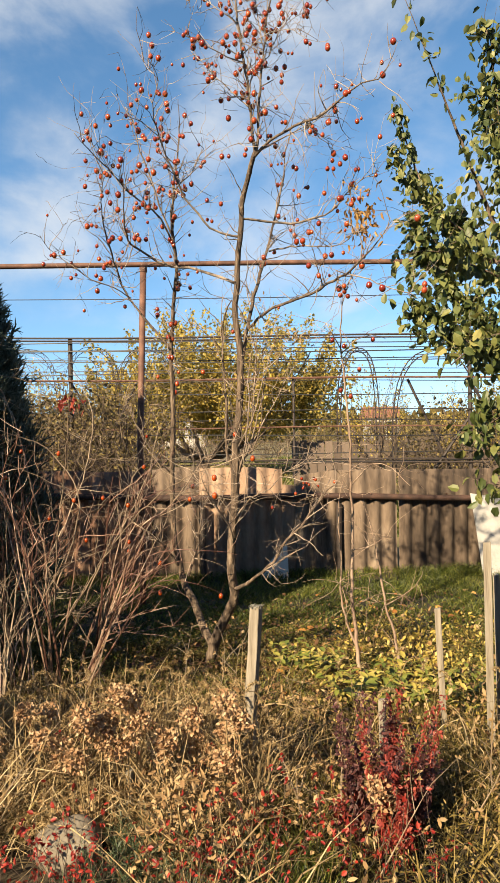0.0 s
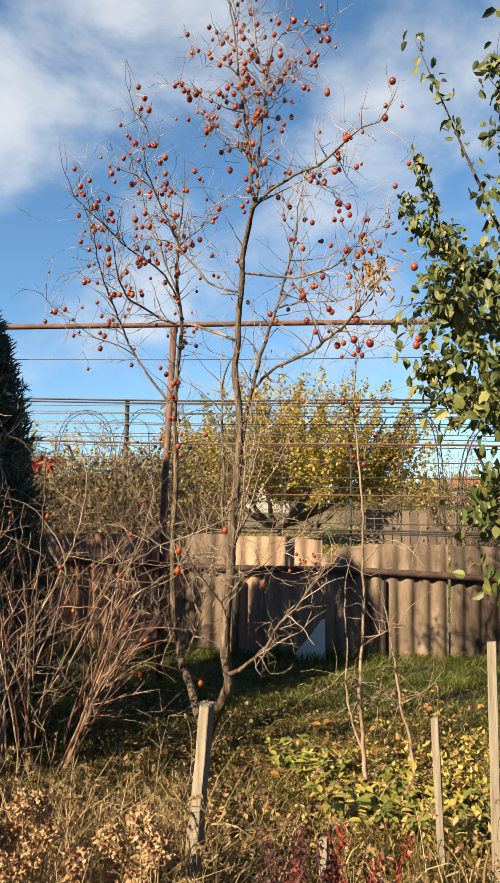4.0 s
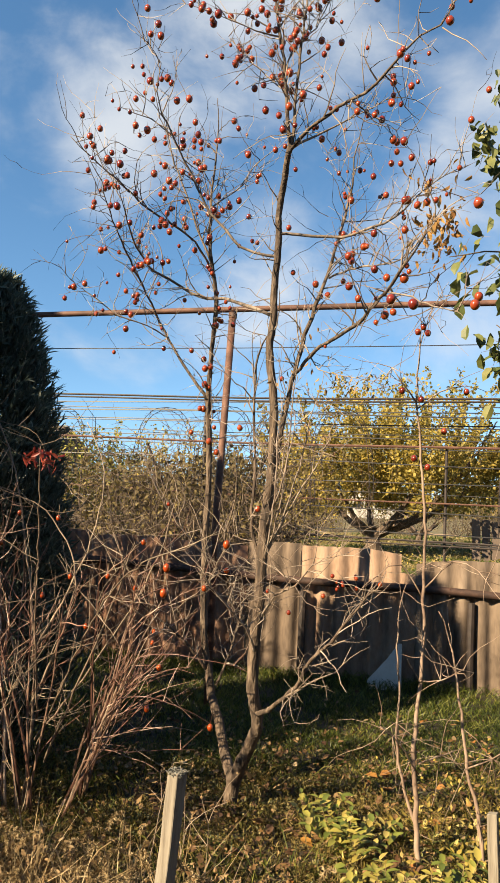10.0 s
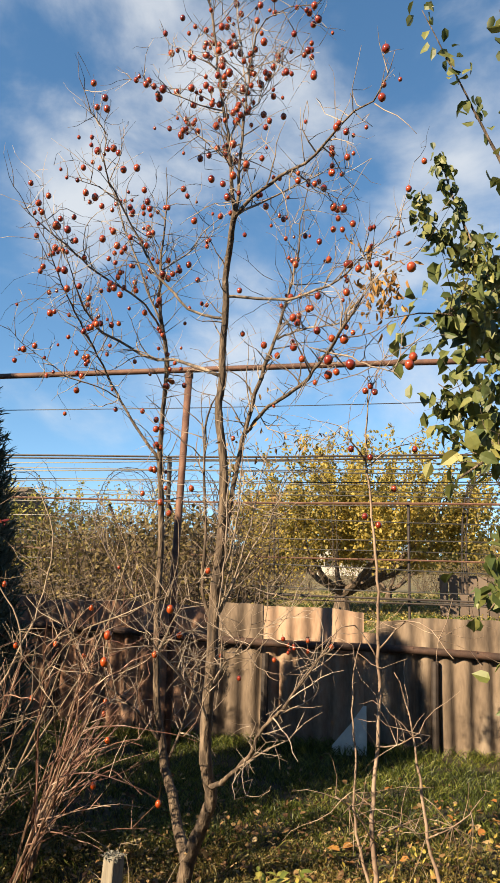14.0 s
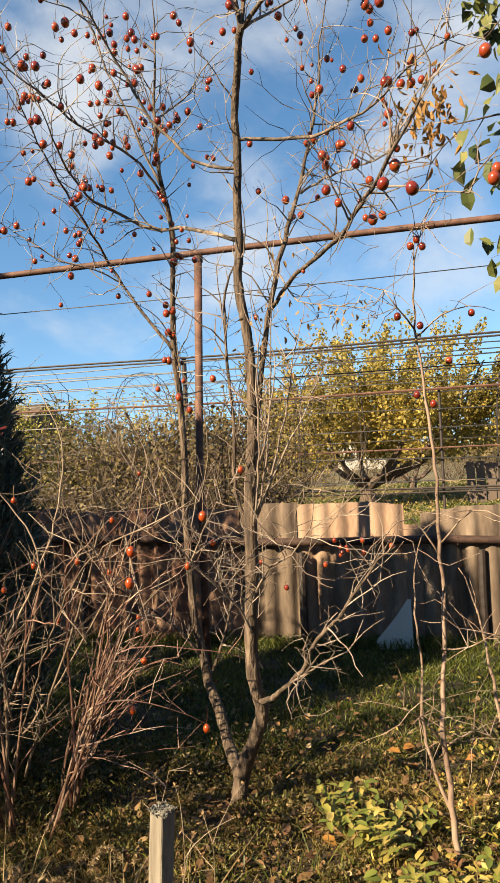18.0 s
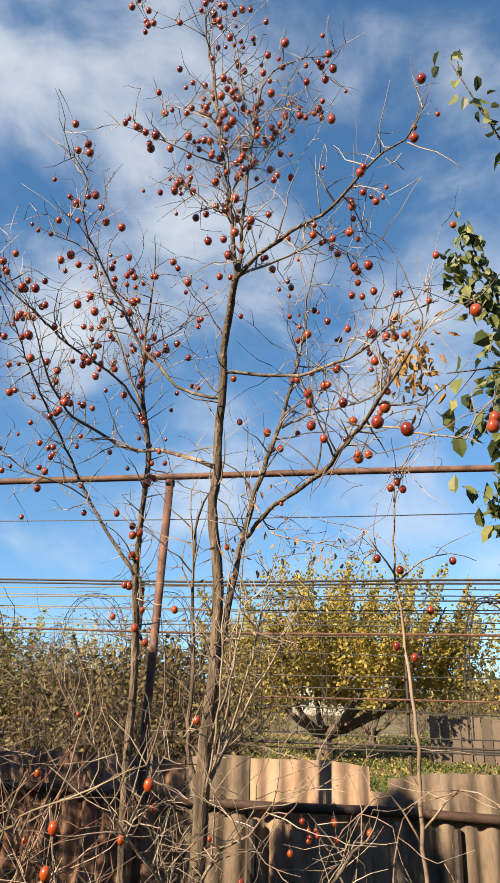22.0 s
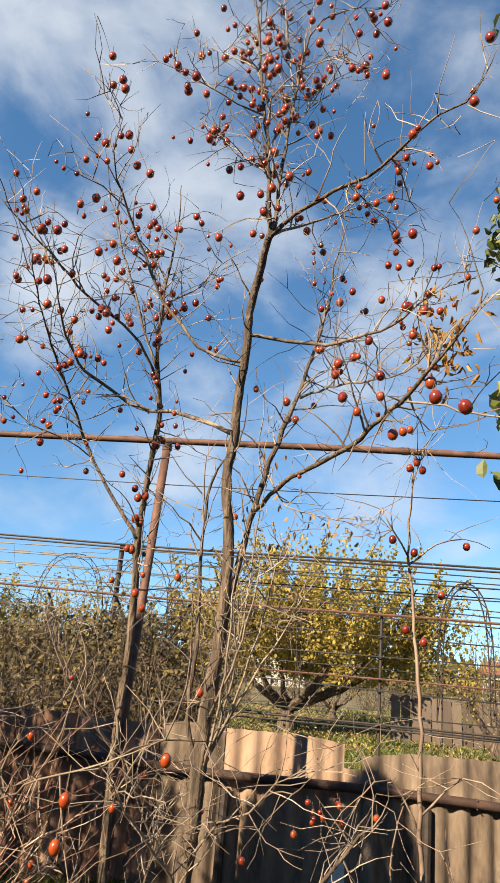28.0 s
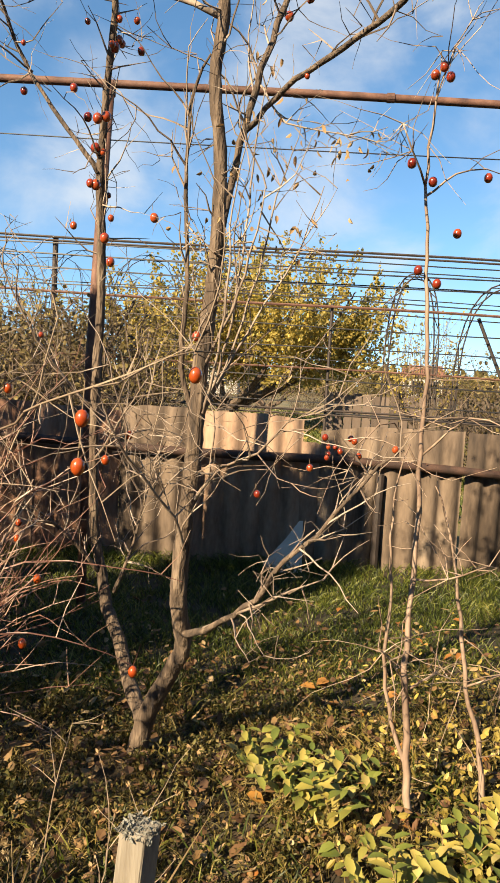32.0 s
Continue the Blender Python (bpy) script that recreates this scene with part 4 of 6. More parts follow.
random.seed(21)
build_sapling("slender pale-stemmed sapling, bare, with a few fruits at its top",
              [[(0.60, 4.18, 0.0, 15), (0.60, 4.18, 0.11, 14), (0.59, 4.20, 0.33, 12), (0.58, 4.22, 0.50, 10.5), (0.59, 4.26, 0.65, 10), (0.60, 4.30, 0.79, 9), (0.62, 4.34, 1.02, 8.5),
                (0.61, 4.35, 1.21, 8), (0.62, 4.35, 1.45, 7.5), (0.60, 4.35, 1.72, 6.5), (0.59, 4.34, 1.92, 5.5), (0.58, 4.33, 2.10, 4.5), (0.59, 4.32, 2.27, 3.5), (0.60, 4.30, 2.43, 2)],
               [(0.60, 4.19, 0.23, 8), (0.53, 4.20, 0.43, 7), (0.51, 4.20, 0.59, 6), (0.52, 4.20, 0.76, 5), (0.51, 4.20, 0.96, 4), (0.52, 4.20, 1.13, 3), (0.55, 4.20, 1.25, 2)],
               [(0.58, 4.33, 2.04, 4), (0.52, 4.25, 2.12, 3), (0.48, 4.20, 2.18, 2)],
               [(0.58, 4.33, 2.01, 4), (0.68, 4.40, 2.10, 3), (0.79, 4.45, 2.13, 2), (0.89, 4.50, 2.11, 1.2)],
               [(0.59, 4.32, 2.29, 3), (0.64, 4.30, 2.44, 2), (0.68, 4.28, 2.51, 1.2)],
               [(0.60, 4.30, 0.81, 4), (0.69, 4.20, 0.84, 3), (0.78, 4.10, 0.91, 2)],
               [(0.60, 4.22, 0.48, 4), (0.69, 4.30, 0.50, 3), (0.79, 4.35, 0.44, 2)],
               [(0.60, 4.22, 0.44, 4), (0.53, 4.10, 0.59, 3), (0.46, 4.00, 0.69, 2)],
               [(0.61, 4.35, 1.15, 4), (0.52, 4.3, 1.3, 3), (0.42, 4.22, 1.26, 2), (0.36, 4.2, 1.12, 1.5)],
               [(0.62, 4.35, 1.2, 4), (0.74, 4.28, 1.33, 3), (0.84, 4.2, 1.3, 2), (0.92, 4.1, 1.2, 1.5)]],
              95, [(0.61, 4.30, 2.40), (0.585, 4.31, 2.38), (0.63, 4.3, 2.37), (0.60, 4.33, 2.07), (0.80, 4.45, 2.12), (0.70, 4.40, 1.93), (0.57, 4.33, 1.80), (0.63, 4.33, 1.76), (0.52, 4.25, 2.1)])
build_sapling("thin leaning sapling with a few side shoots",
              [[(0.87, 4.27, 0.0, 11), (0.84, 4.30, 0.28, 9), (0.81, 4.32, 0.39, 8), (0.78, 4.35, 0.61, 7), (0.76, 4.37, 0.79, 5), (0.72, 4.40, 0.98, 3.5), (0.68, 4.40, 1.10, 2)],
               [(0.80, 4.33, 0.45, 4), (0.90, 4.28, 0.52, 3), (0.97, 4.22, 0.60, 2)]], 22, [])


# ---------------------------------------------------------------- stakes
def build_stake(x, y, top, size, lean_x, label, cap=False, turn=-16):
    root = thing("stake", label, "stake", (x, y, 0), "wooden garden stakes")
    bm = bmesh.new()
    bmesh.ops.create_cube(bm, size=1)
    for v in bm.verts:
        k = v.co.z + 0.5
        v.co = Vector((v.co.x * size + lean_x * k, v.co.y * size * 0.85, -0.15 + k * (top + 0.15) + v.co.x * 0.005 * k))
    bmesh.ops.subdivide_edges(bm, edges=[e for e in bm.edges if abs((e.verts[0].co - e.verts[1].co).z) > 0.3], cuts=9)
    for v in bm.verts:
        v.co += Vector((random.uniform(-1, 1), random.uniform(-1, 1), 0)) * size * 0.035
        k = (v.co.z + 0.15) / (top + 0.15)
        axis = Vector((lean_x * k, 0, 0))
        v.co = axis + Matrix.Rotation(radians(turn), 3, "Z") @ (v.co - axis)
    bmesh.ops.bevel(bm, geom=[e for e in bm.edges], offset=size * 0.05, segments=1, affect="EDGES")
    me = bpy.data.meshes.new("shaft")
    bm.to_mesh(me)
    bm.free()
    me.materials.append(WOOD)
    ob = new("shaft", me)
    ob.parent = root
    if cap:
        s = Soup()
        for _ in range(420):
            a = Vector((random.uniform(-.54, .54) * size, random.uniform(-.46, .46) * size, 0))
            p = Vector((lean_x, 0, top - 0.003)) + Matrix.Rotation(radians(turn), 3, "Z") @ a
            s.leaf(p, wild(0.8, 0.5), wild(0.6, 0.8), random.uniform(0.004, 0.011), random.uniform(0.003, 0.007), 0.5, 0.4)
        part("lichen", s, LICHEN, root, "grey lichen on the cut end")
    return root


random.seed(5)
build_stake(-0.085, 2.96, 0.815, 0.045, 0.085, "square weathered wooden stake with a lichened top", True, -27)
build_stake(0.87, 3.29, 0.69, 0.028, -0.02, "short thin weathered wooden stake")
build_stake(1.045, 3.18, 1.01, 0.034, 0.01, "tall pale wooden stake beside another stake")
build_stake(1.14, 3.32, 0.83, 0.030, 0.0, "pale wooden stake beside a taller one")
build_stake(-0.51, 2.62, 0.30, 0.03, 0.01, "short broken wooden stake among dry weeds")
build_stake(0.43, 2.47, 0.59, 0.024, 0.0, "low thin wooden stake among red plants")


# ---------------------------------------------------------------- right-hand leafy tree
def leaf_mesh(name, material, length, width):
    s = Soup()
    s.leaf((0, 0, 0), (0, 1, 0), (0, 0, 1), length, width, 0.35, 0.25)
    return s.mesh(name, material, True)


def build_leafy_tree():
    random.seed(31)
    root = thing("leafy_tree", "small tree still in green and yellowing round leaves", "tree")
    shoots = [
        [(2.25, 3.9, 0.0, 45), (2.2, 3.9, 0.8, 40), (2.05, 3.9, 1.4, 34), (1.8, 3.95, 1.95, 24), (1.5, 3.95, 2.45, 16), (1.25, 3.87, 3.0, 9), (1.05, 3.76, 3.42, 4), (0.89, 3.69, 3.78, 1.6)],
        [(1.62, 3.97, 2.25, 12), (1.38, 4.15, 2.6, 9), (1.15, 4.26, 2.9, 7), (1.03, 4.27, 3.2, 5), (0.96, 4.25, 3.48, 2)],
        [(1.7, 3.95, 2.1, 10), (1.4, 3.65, 2.25, 8), (1.1, 3.45, 2.33, 5), (0.9, 3.33, 2.37, 3), (0.73, 3.26, 2.34, 1.5)],
        [(1.95, 3.92, 1.6, 14), (1.6, 3.65, 1.85, 10), (1.3, 3.45, 1.98, 7), (1.08, 3.3, 1.92, 5), (0.93, 3.2, 1.82, 3)],
        [(2.05, 3.9, 1.4, 14), (1.7, 3.6, 1.55, 9), (1.35, 3.35, 1.62, 6), (1.1, 3.2, 1.55, 4), (0.98, 3.12, 1.45, 2)],
        [(2.1, 3.9, 1.2, 12), (1.7, 3.6, 1.3, 7), (1.35, 3.35, 1.3, 4), (1.12, 3.22, 1.25, 2)],
        [(1.5, 3.95, 2.4, 9), (1.35, 3.6, 2.8, 7), (1.28, 3.5, 3.2, 4), (1.22, 3.45, 3.5, 2)],
        [(1.8, 3.95, 1.95, 14), (1.75, 4.2, 2.5, 10), (1.6, 4.3, 3.1, 6), (1.5, 4.3, 3.6, 2)],
        [(1.75, 3.97, 2.05, 12), (1.4, 4.2, 2.2, 8), (1.18, 4.3, 2.5, 5), (1.03, 4.33, 2.85, 2)],
        [(1.85, 3.93, 1.8, 12), (1.5, 4.0, 1.9, 8), (1.2, 3.97, 2.05, 5), (1.0, 3.92, 2.2, 3), (0.9, 3.9, 2.28, 2)],
        [(1.38, 4.12, 2.6, 8), (1.1, 4.02, 2.78, 5), (0.93, 3.93, 2.93, 3), (0.84, 3.88, 3.06, 1.5)],
    ]
    for i, pts in enumerate(shoots):
        s = Soup()
        s.tube(dense(pts, 0.06, 0.002), 7, 0.05)
        part("trunk" if i == 0 else "branch", s, BARK, root, smooth=True)
    crown = Soup()
    me = leaf_mesh("leaf", LEAF_PIECE, 0.056, 0.037)
    spots = []
    tw = Soup()
    def foliage(p, size):
        way = wild(0.55, -0.75)
        spots.append((p, way, size))
    # leaves straight along the long upright shoots
    for k, n in ((0, 90), (1, 190), (6, 110), (7, 110), (8, 120), (10, 130), (9, 60)):
        run = dense(shoots[k], 0.03)
        run = run[int(len(run) * (0.4 if k else 0.62)):]
        for _ in range(n):
            q = random.choice(run)
            foliage(Vector(q[:3]) + wild(0.025), random.uniform(0.7, 1.05))
    # the thick body of the crown
    for k, n in ((2, 26), (3, 50), (4, 58), (5, 46), (1, 40), (6, 26), (7, 40), (8, 56), (9, 56), (0, 30)):
        run = dense(shoots[k], 0.03)
        for _ in range(n):
            q = random.choice(run[int(len(run) * 0.25):int(len(run) * (0.95 if k > 1 else 0.62))])
            t = twig_run(q[:3], wild(0.9, 0.15), random.uniform(0.08, 0.28), 0.002, 0.4)
            tw.tube(t, 4)
            for _ in range(10):
                e = random.choice(t)
                foliage(Vector(e[:3]) + wild(0.03), random.uniform(0.75, 1.25))
    tagged(part("twigwork", tw, BARK, root), kind="stuff")
    random.shuffle(spots)
    for i, (p, way, size) in enumerate(spots):
        if i < 300:
            ob = new("leaf", me)
            ob.parent = root
            q = Vector(way).to_track_quat("Y", "Z")
            ob.matrix_basis = Matrix.LocRotScale(p, q @ Euler((0, random.uniform(-1.2, 1.2), 0)).to_quaternion(), (size, size, size))
        else:
            crown.leaf(p, way, wild(0.8, 0.7), 0.056 * size, 0.037 * size, 0.35, 0.25)
    tagged(part("crown", crown, GREEN_LEAF, root, "green and yellowing leaves"), kind="stuff")


build_leafy_tree()


# ---------------------------------------------------------------- conifers
def build_conifer(x, y, height, radius, seed, count):
    random.seed(seed)
    root = thing("conifer", "dark blue-green columnar conifer with feathery shoots", "conifer", (x, y, 0), "conifers along the lawn")
    s = Soup()
    s.tube([(0, 0, -0.1, 0.05), (0, 0, height * 0.5, 0.035), (0, 0, height * 0.93, 0.008)], 7)
    part("trunk", s, BARK, root)
    c = Soup()
    for _ in range(count):
        k = random.random() ** 0.8
        z = GROUND + k * height
        a = random.uniform(0, 2 * math.pi)
        lump = 1 + 0.10 * math.sin(5 * a + 9 * z) * math.sin(7 * z + seed) + 0.06 * math.sin(11 * a - 17 * z)
        r = radius * lump * (1 - k) ** (0.40 if radius < 0.7 else 0.3) * (0.35 + 0.65 * min(1, k * 6)) * random.choice((0.5, 0.7, 0.85, 0.95, 1.0, 1.0, 1.08)) * random.uniform(0.9, 1.06)
        p = Vector((r * math.cos(a), r * math.sin(a), z))
        w = Vector((math.cos(a) * 0.55, math.sin(a) * 0.55, random.uniform(0.5, 1.3))) + wild(0.25)
        ln = random.uniform(0.05, 0.13)
        tip = p + w.normalized() * ln
        c.blade(p, tip, 0.012 + 0.003 * (radius > 0.8), 0.05)
        for _ in range(3):
            q = p.lerp(tip, random.uniform(0.1, 0.8))
            c.blade(q, q + (w.normalized() + wild(0.5)).normalized() * ln * (0.55 + 0.2 * (radius > 0.8)), 0.009 + 0.004 * (radius > 0.8), 0.05)
    tagged(part("crown", c, CONIFER, root), kind="stuff")


build_conifer(-1.92, 4.55, 2.76, 0.60, 41, 15000)
# the next three are unseen, added to cast shade on fence and lawn
build_conifer(-2.6, 3.04, 4.1, 0.46, 44, 7000)
build_conifer(-3.85, 4.6, 4.3, 1.0, 42, 13000)
build_conifer(-5.7, 4.7, 4.0, 0.95, 43, 11000)


# ---------------------------------------------------------------- red-stemmed shrub
def build_shrub(label, base, seed, stems, way_x, tall, spread, material, fruits=0, arch=0.02, side=0.0):
    random.seed(seed)
    root = thing("bare_shrub", label, "shrub", (base[0], base[1], 0), "bare shrubs")
    tw = Soup()
    spots = []
    bundles = [(Vector((random.gauss(0, spread * 0.30), random.gauss(0, spread * 0.25), 0.02)), random.gauss(way_x, 0.09), random.gauss(-0.3 * way_x, 0.08)) for _ in range(max(2, stems // 5))]
    for i in range(stems):
        foot, lean_x, lean_y = bundles[i % len(bundles)]
        at = foot + Vector((random.gauss(0, 0.030), random.gauss(0, 0.03), 0))
        w = Vector((lean_x + (at.x - foot.x) * 1.2 + random.gauss(0, 0.05), lean_y + random.gauss(0, 0.05), 1.0))
        ln = tall * random.uniform(0.55, 1.12)
        run = twig_run(at, w, ln, random.uniform(0.0050, 0.0098), 0.085, arch * random.uniform(0, 1.6), 0.08)
        s = Soup()
        s.tube(run, 5, 0.08)
        part("stem", s, RED_STEM if material is RED_TWIG else PALE_STEM, root)
        for _ in range(random.randint(3, 6)):
            k = random.randint(int(len(run) * 0.35), len(run) - 2)
            q, ahead = Vector(run[k][:3]), Vector(run[k + 1][:3])
            d = (ahead - q).normalized()
            t = twig_run(q, d * (1 - 0.45 * side) + wild(0.34, 0.12) + Vector((0.08 + 0.3 * way_x + side * random.uniform(0.2, 1.1), 0.1 * side, 0)), random.uniform(0.2, 0.5) * (1 + 0.5 * side), 0.0032, 0.30, random.uniform(-0.03, 0.02))
            tw.tube(t, 4)
            spots.append(t[-1])
            for _ in range(3):
                q2 = random.choice(t)
                tw.tube(twig_run(q2[:3], d * 0.7 + wild(0.5, 0.2), random.uniform(0.05, 0.18), 0.0017, 0.4), 3)
    tagged(part("twigwork", tw, material, root), kind="stuff")
    for _ in range(fruits):
        q = random.choice(spots)
        ob = new("fruit", RED_FRUIT_MESH)
        ob.parent = root
        ob.location = q[:3]
    return root


build_shrub("bare shrub of reddish-brown stems sweeping outwards in one sheaf", (-1.09, 4.10), 51, 7, 0.38, 1.3, 0.16, RED_TWIG, 3, 0.0, 0.5)
build_shrub("bare shrub of upright pale and red stems", (-1.25, 4.12), 53, 11, 0.02, 1.45, 0.20, RED_TWIG, 2, 0.0, 0.35)
build_shrub("bare shrub of pale thin stems beside the conifer", (-1.60, 4.25), 52, 12, 0.0, 1.4, 0.4, RED_TWIG, 2, 0.0, 0.2)
build_shrub("low bare shrub with twigs arching towards the fruit tree", (-1.12, 4.35), 54, 8, 0.42, 1.3, 0.25, RED_TWIG, 3, -0.01, 0.7)
build_shrub("small bare shrub of thin grey twigs", (-1.75, 3.6), 55, 8, 0.1, 0.9, 0.6, PALE_TWIG, 0, 0.01)


# bush out of view, added to cast dappled shade on the lawn
def build_shade_bush():
    random.seed(57)
    root = thing("leafy_bush", "unseen half-bare leafy bush added to dapple the lawn with shade", "bush", (-2.15, 1.45, 0))
    tw, lf = Soup(), Soup()
    for i in range(16):
        run = twig_run((random.gauss(0, 0.15), random.gauss(0, 0.2), 0), Vector((random.gauss(-0.05, 0.14), random.gauss(0, 0.25), 1)), random.uniform(1.3, 2.2), 0.01, 0.15, 0, 0.12)
        s = Soup()
        s.tube(run, 5)
        part("stem", s, RED_STEM, root)
        for _ in range(6):
            q = random.choice(run[4:])
            t = twig_run(q[:3], wild(0.8, 0.4), random.uniform(0.2, 0.5), 0.004, 0.3)
            tw.tube(t, 3)
            if random.random() < 0.8:
                for _ in range(34):
                    e = random.choice(t)
                    lf.leaf(Vector(e[:3]) + wild(0.06), wild(1, -0.3), wild(1), 0.06, 0.04)
    tagged(part("twigwork", tw, RED_TWIG, root), kind="stuff")
    tagged(part("crown", lf, OLIVE, root), kind="stuff")


build_shade_bush()


def build_pale_boughs():
    random.seed(53)
    root = thing("bare_bush", "tall bare bush with crooked pale boughs behind the shrubs", "bush", (-1.25, 4.15, 0))
    tw = Soup()
    for pts in ([(0, 0, 0, 9), (0.03, 0, 0.7, 7), (-0.05, 0, 1.3, 5), (-0.16, 0, 1.75, 4), (-0.36, 0, 2.15, 2)],
                [(0, 0, 0.5, 7), (0.2, 0, 1.0, 5), (0.22, 0, 1.25, 4), (0.05, 0, 1.5, 3), (-0.2, -0.1, 1.62, 2)],
                [(0.02, 0, 0.8, 6), (0.25, 0.1, 1.35, 4), (0.3, 0.1, 1.7, 3), (0.2, 0.1, 1.95, 2)],
                [(0.05, 0, 0.4, 6), (0.4, 0.1, 0.9, 4), (0.62, 0.1, 1.3, 3), (0.7, 0.1, 1.6, 2)],
                [(0.05, 0, 0.5, 6), (0.18, -0.25, 1.1, 4), (0.30, -0.46, 1.6, 3), (0.32, -0.5, 1.78, 2)],
                [(0.05, 0, 0.35, 5), (0.4, -0.3, 0.85, 4), (0.72, -0.6, 1.2, 3), (0.98, -0.82, 1.36, 2.4), (1.14, -0.90, 1.41, 2), (1.26, -0.85, 1.47, 1.5), (1.36, -0.8, 1.46, 1.0)],
                [(0.1, 0, 0.3, 6), (0.45, -0.1, 1.0, 5), (0.6, -0.13, 1.35, 3.5), (0.72, -0.14, 1.42, 2)],
                [(0, 0, 0.6, 6), (-0.2, 0, 1.1, 4), (-0.3, 0, 1.5, 3), (-0.25, 0, 1.9, 1.5)]):
        s = Soup()
        run = dense(pts, 0.06, 0.006)
        s.tube(run, 6, 0.05)
        part("bough", s, PALE_STEM, root, smooth=True)
        for _ in range(14):
            q = random.choice(run[3:])
            t = twig_run(q[:3], wild(0.8, 0.3), random.uniform(0.15, 0.45), 0.002, 0.4)
            tw.tube(t, 4)
            for _ in range(2):
                q2 = random.choice(t)
                tw.tube(twig_run(q2[:3], wild(0.8, 0.2), random.uniform(0.05, 0.2), 0.0012, 0.4), 3)
    tagged(part("twigwork", tw, PALE_TWIG, root), kind="stuff")
    lf = Soup()
    for _ in range(40):
        lf.leaf((random.gauss(0.31, 0.04), random.gauss(-0.48, 0.04), random.gauss(1.73, 0.022)), wild(1, -0.4), wild(1), 0.045, 0.015)
    part("red_leaf_tuft", lf, CRIMSON, root, "small tuft of red leaves")
    stalks = Soup()
    for p in ((1.08, -0.91, 1.36), (1.08, -0.93, 1.28), (1.26, -0.83, 1.44), (0.64, -0.13, 1.39), (-0.1, 0, 1.5), (0.12, 0, 1.48), (0.2, 0, 1.2), (0.35, 0.1, 1.2), (-0.2, 0, 1.35), (0.5, 0.1, 1.15), (0.05, 0, 1.1)):
        ob = new("fruit", RED_FRUIT_MESH)
        ob.parent = root
        ob.location = p
        stalks.tube([(p[0], p[1], p[2] - 0.002, 0.001), (p[0] + 0.004, p[1], p[2] + 0.05, 0.001)], 3)
    tagged(part("stalkwork", stalks, STALK, root), kind="stuff")


build_pale_boughs()


# ---------------------------------------------------------------- low leafy plants
def build_leaf_plant(label, at, seed, stems, tall, material):
    """Fronds of paired oval leaves fanning out from one foot."""
    random.seed(seed)
    root = thing("leafy_plant", label, "plant", (at[0], at[1], ground_z(*at)), "yellow-leaved low plants")
    me = leaf_mesh("leaf", material, 0.056, 0.027)
    for k in range(stems):
        a = 2 * math.pi * (k + random.random() * 0.6) / stems
        run = twig_run((random.gauss(0, 0.02), random.gauss(0, 0.02), 0), Vector((math.cos(a) * 0.75, math.sin(a) * 0.6 - 0.15, 1.0)), tall * random.uniform(0.8, 1.25), 0.003, 0.12, 0.05, 0.026)
        st = Soup()
        st.tube(run, 4)
        part("stalk", st, STRAW, root)
        for i in range(2, len(run)):
            d = (Vector(run[i][:3]) - Vector(run[i - 1][:3])).normalized()
            across = d.cross(Vector((0.01, -0.2, 1)))
            across = across.normalized() if across.length > 0.05 else Vector((1, 0, 0))
            for sgn in (-1, 1):
                if random.random() < 0.06:
                    continue
                ob = new("leaf", me)
                ob.parent = root
                w = across * sgn + d * 0.55 + wild(0.16, -0.05)
                sc = random.uniform(0.6, 1.2)
                ob.matrix_basis = Matrix.LocRotScale(run[i][:3], w.to_track_quat("Y", "Z") @ Euler((0, random.uniform(-.35, .35), 0)).to_quaternion(), (sc, sc, sc))


for i, (x, y, n, tall) in enumerate(((0.15, 4.36, 5, 0.17), (0.23, 4.28, 6, 0.20), (0.31, 4.20, 6, 0.19), (0.38, 4.10, 4, 0.15), (0.40, 4.36, 4, 0.13), (0.48, 3.74, 6, 0.19), (0.57, 3.66, 6, 0.18), (0.53, 3.90, 4, 0.14),
                                     (0.66, 3.92, 4, 0.13), (0.76, 3.98, 5, 0.15), (0.86, 3.80, 5, 0.15), (0.97, 3.95, 4, 0.14), (0.74, 3.64, 5, 0.14), (0.66, 3.76, 4, 0.13), (1.08, 3.74, 4, 0.12), (1.18, 3.9, 4, 0.13), (1.26, 3.66, 4, 0.12), (1.02, 3.56, 4, 0.13), (0.90, 3.62, 4, 0.13), (1.38, 3.82, 3, 0.12))):
    build_leaf_plant("low plant with paired lime and yellow oval leaves", (x, y), 60 + i, n, tall, LIME_LEAF)


# ---------------------------------------------------------------- crimson plants, stone
def build_red_plant(at, seed, stems, tall, material, label):
    random.seed(seed)
    root = thing("red_plant", label, "plant", (at[0], at[1], ground_z(*at)), "crimson-leaved plants")
    for _ in range(stems):
        run = twig_run((random.gauss(0, 0.026), random.gauss(0, 0.03), 0), Vector((random.gauss(0, 0.07), random.gauss(0, 0.08), 1)), tall * random.uniform(0.55, 1.1), 0.0028, 0.12, 0, 0.025)
        s = Soup()
        s.tube(run, 4)
        for i, q in enumerate(run[4:]):
            for _ in range(9):
                k = 1.0 - 0.5 * i / len(run)
                s.leaf(Vector(q[:3]) + wild(0.006), wild(0.8, -0.05), wild(0.5, 1), random.uniform(0.014, 0.034) * k, random.uniform(0.008, 0.016) * k)
        part("stem", s, material, root)


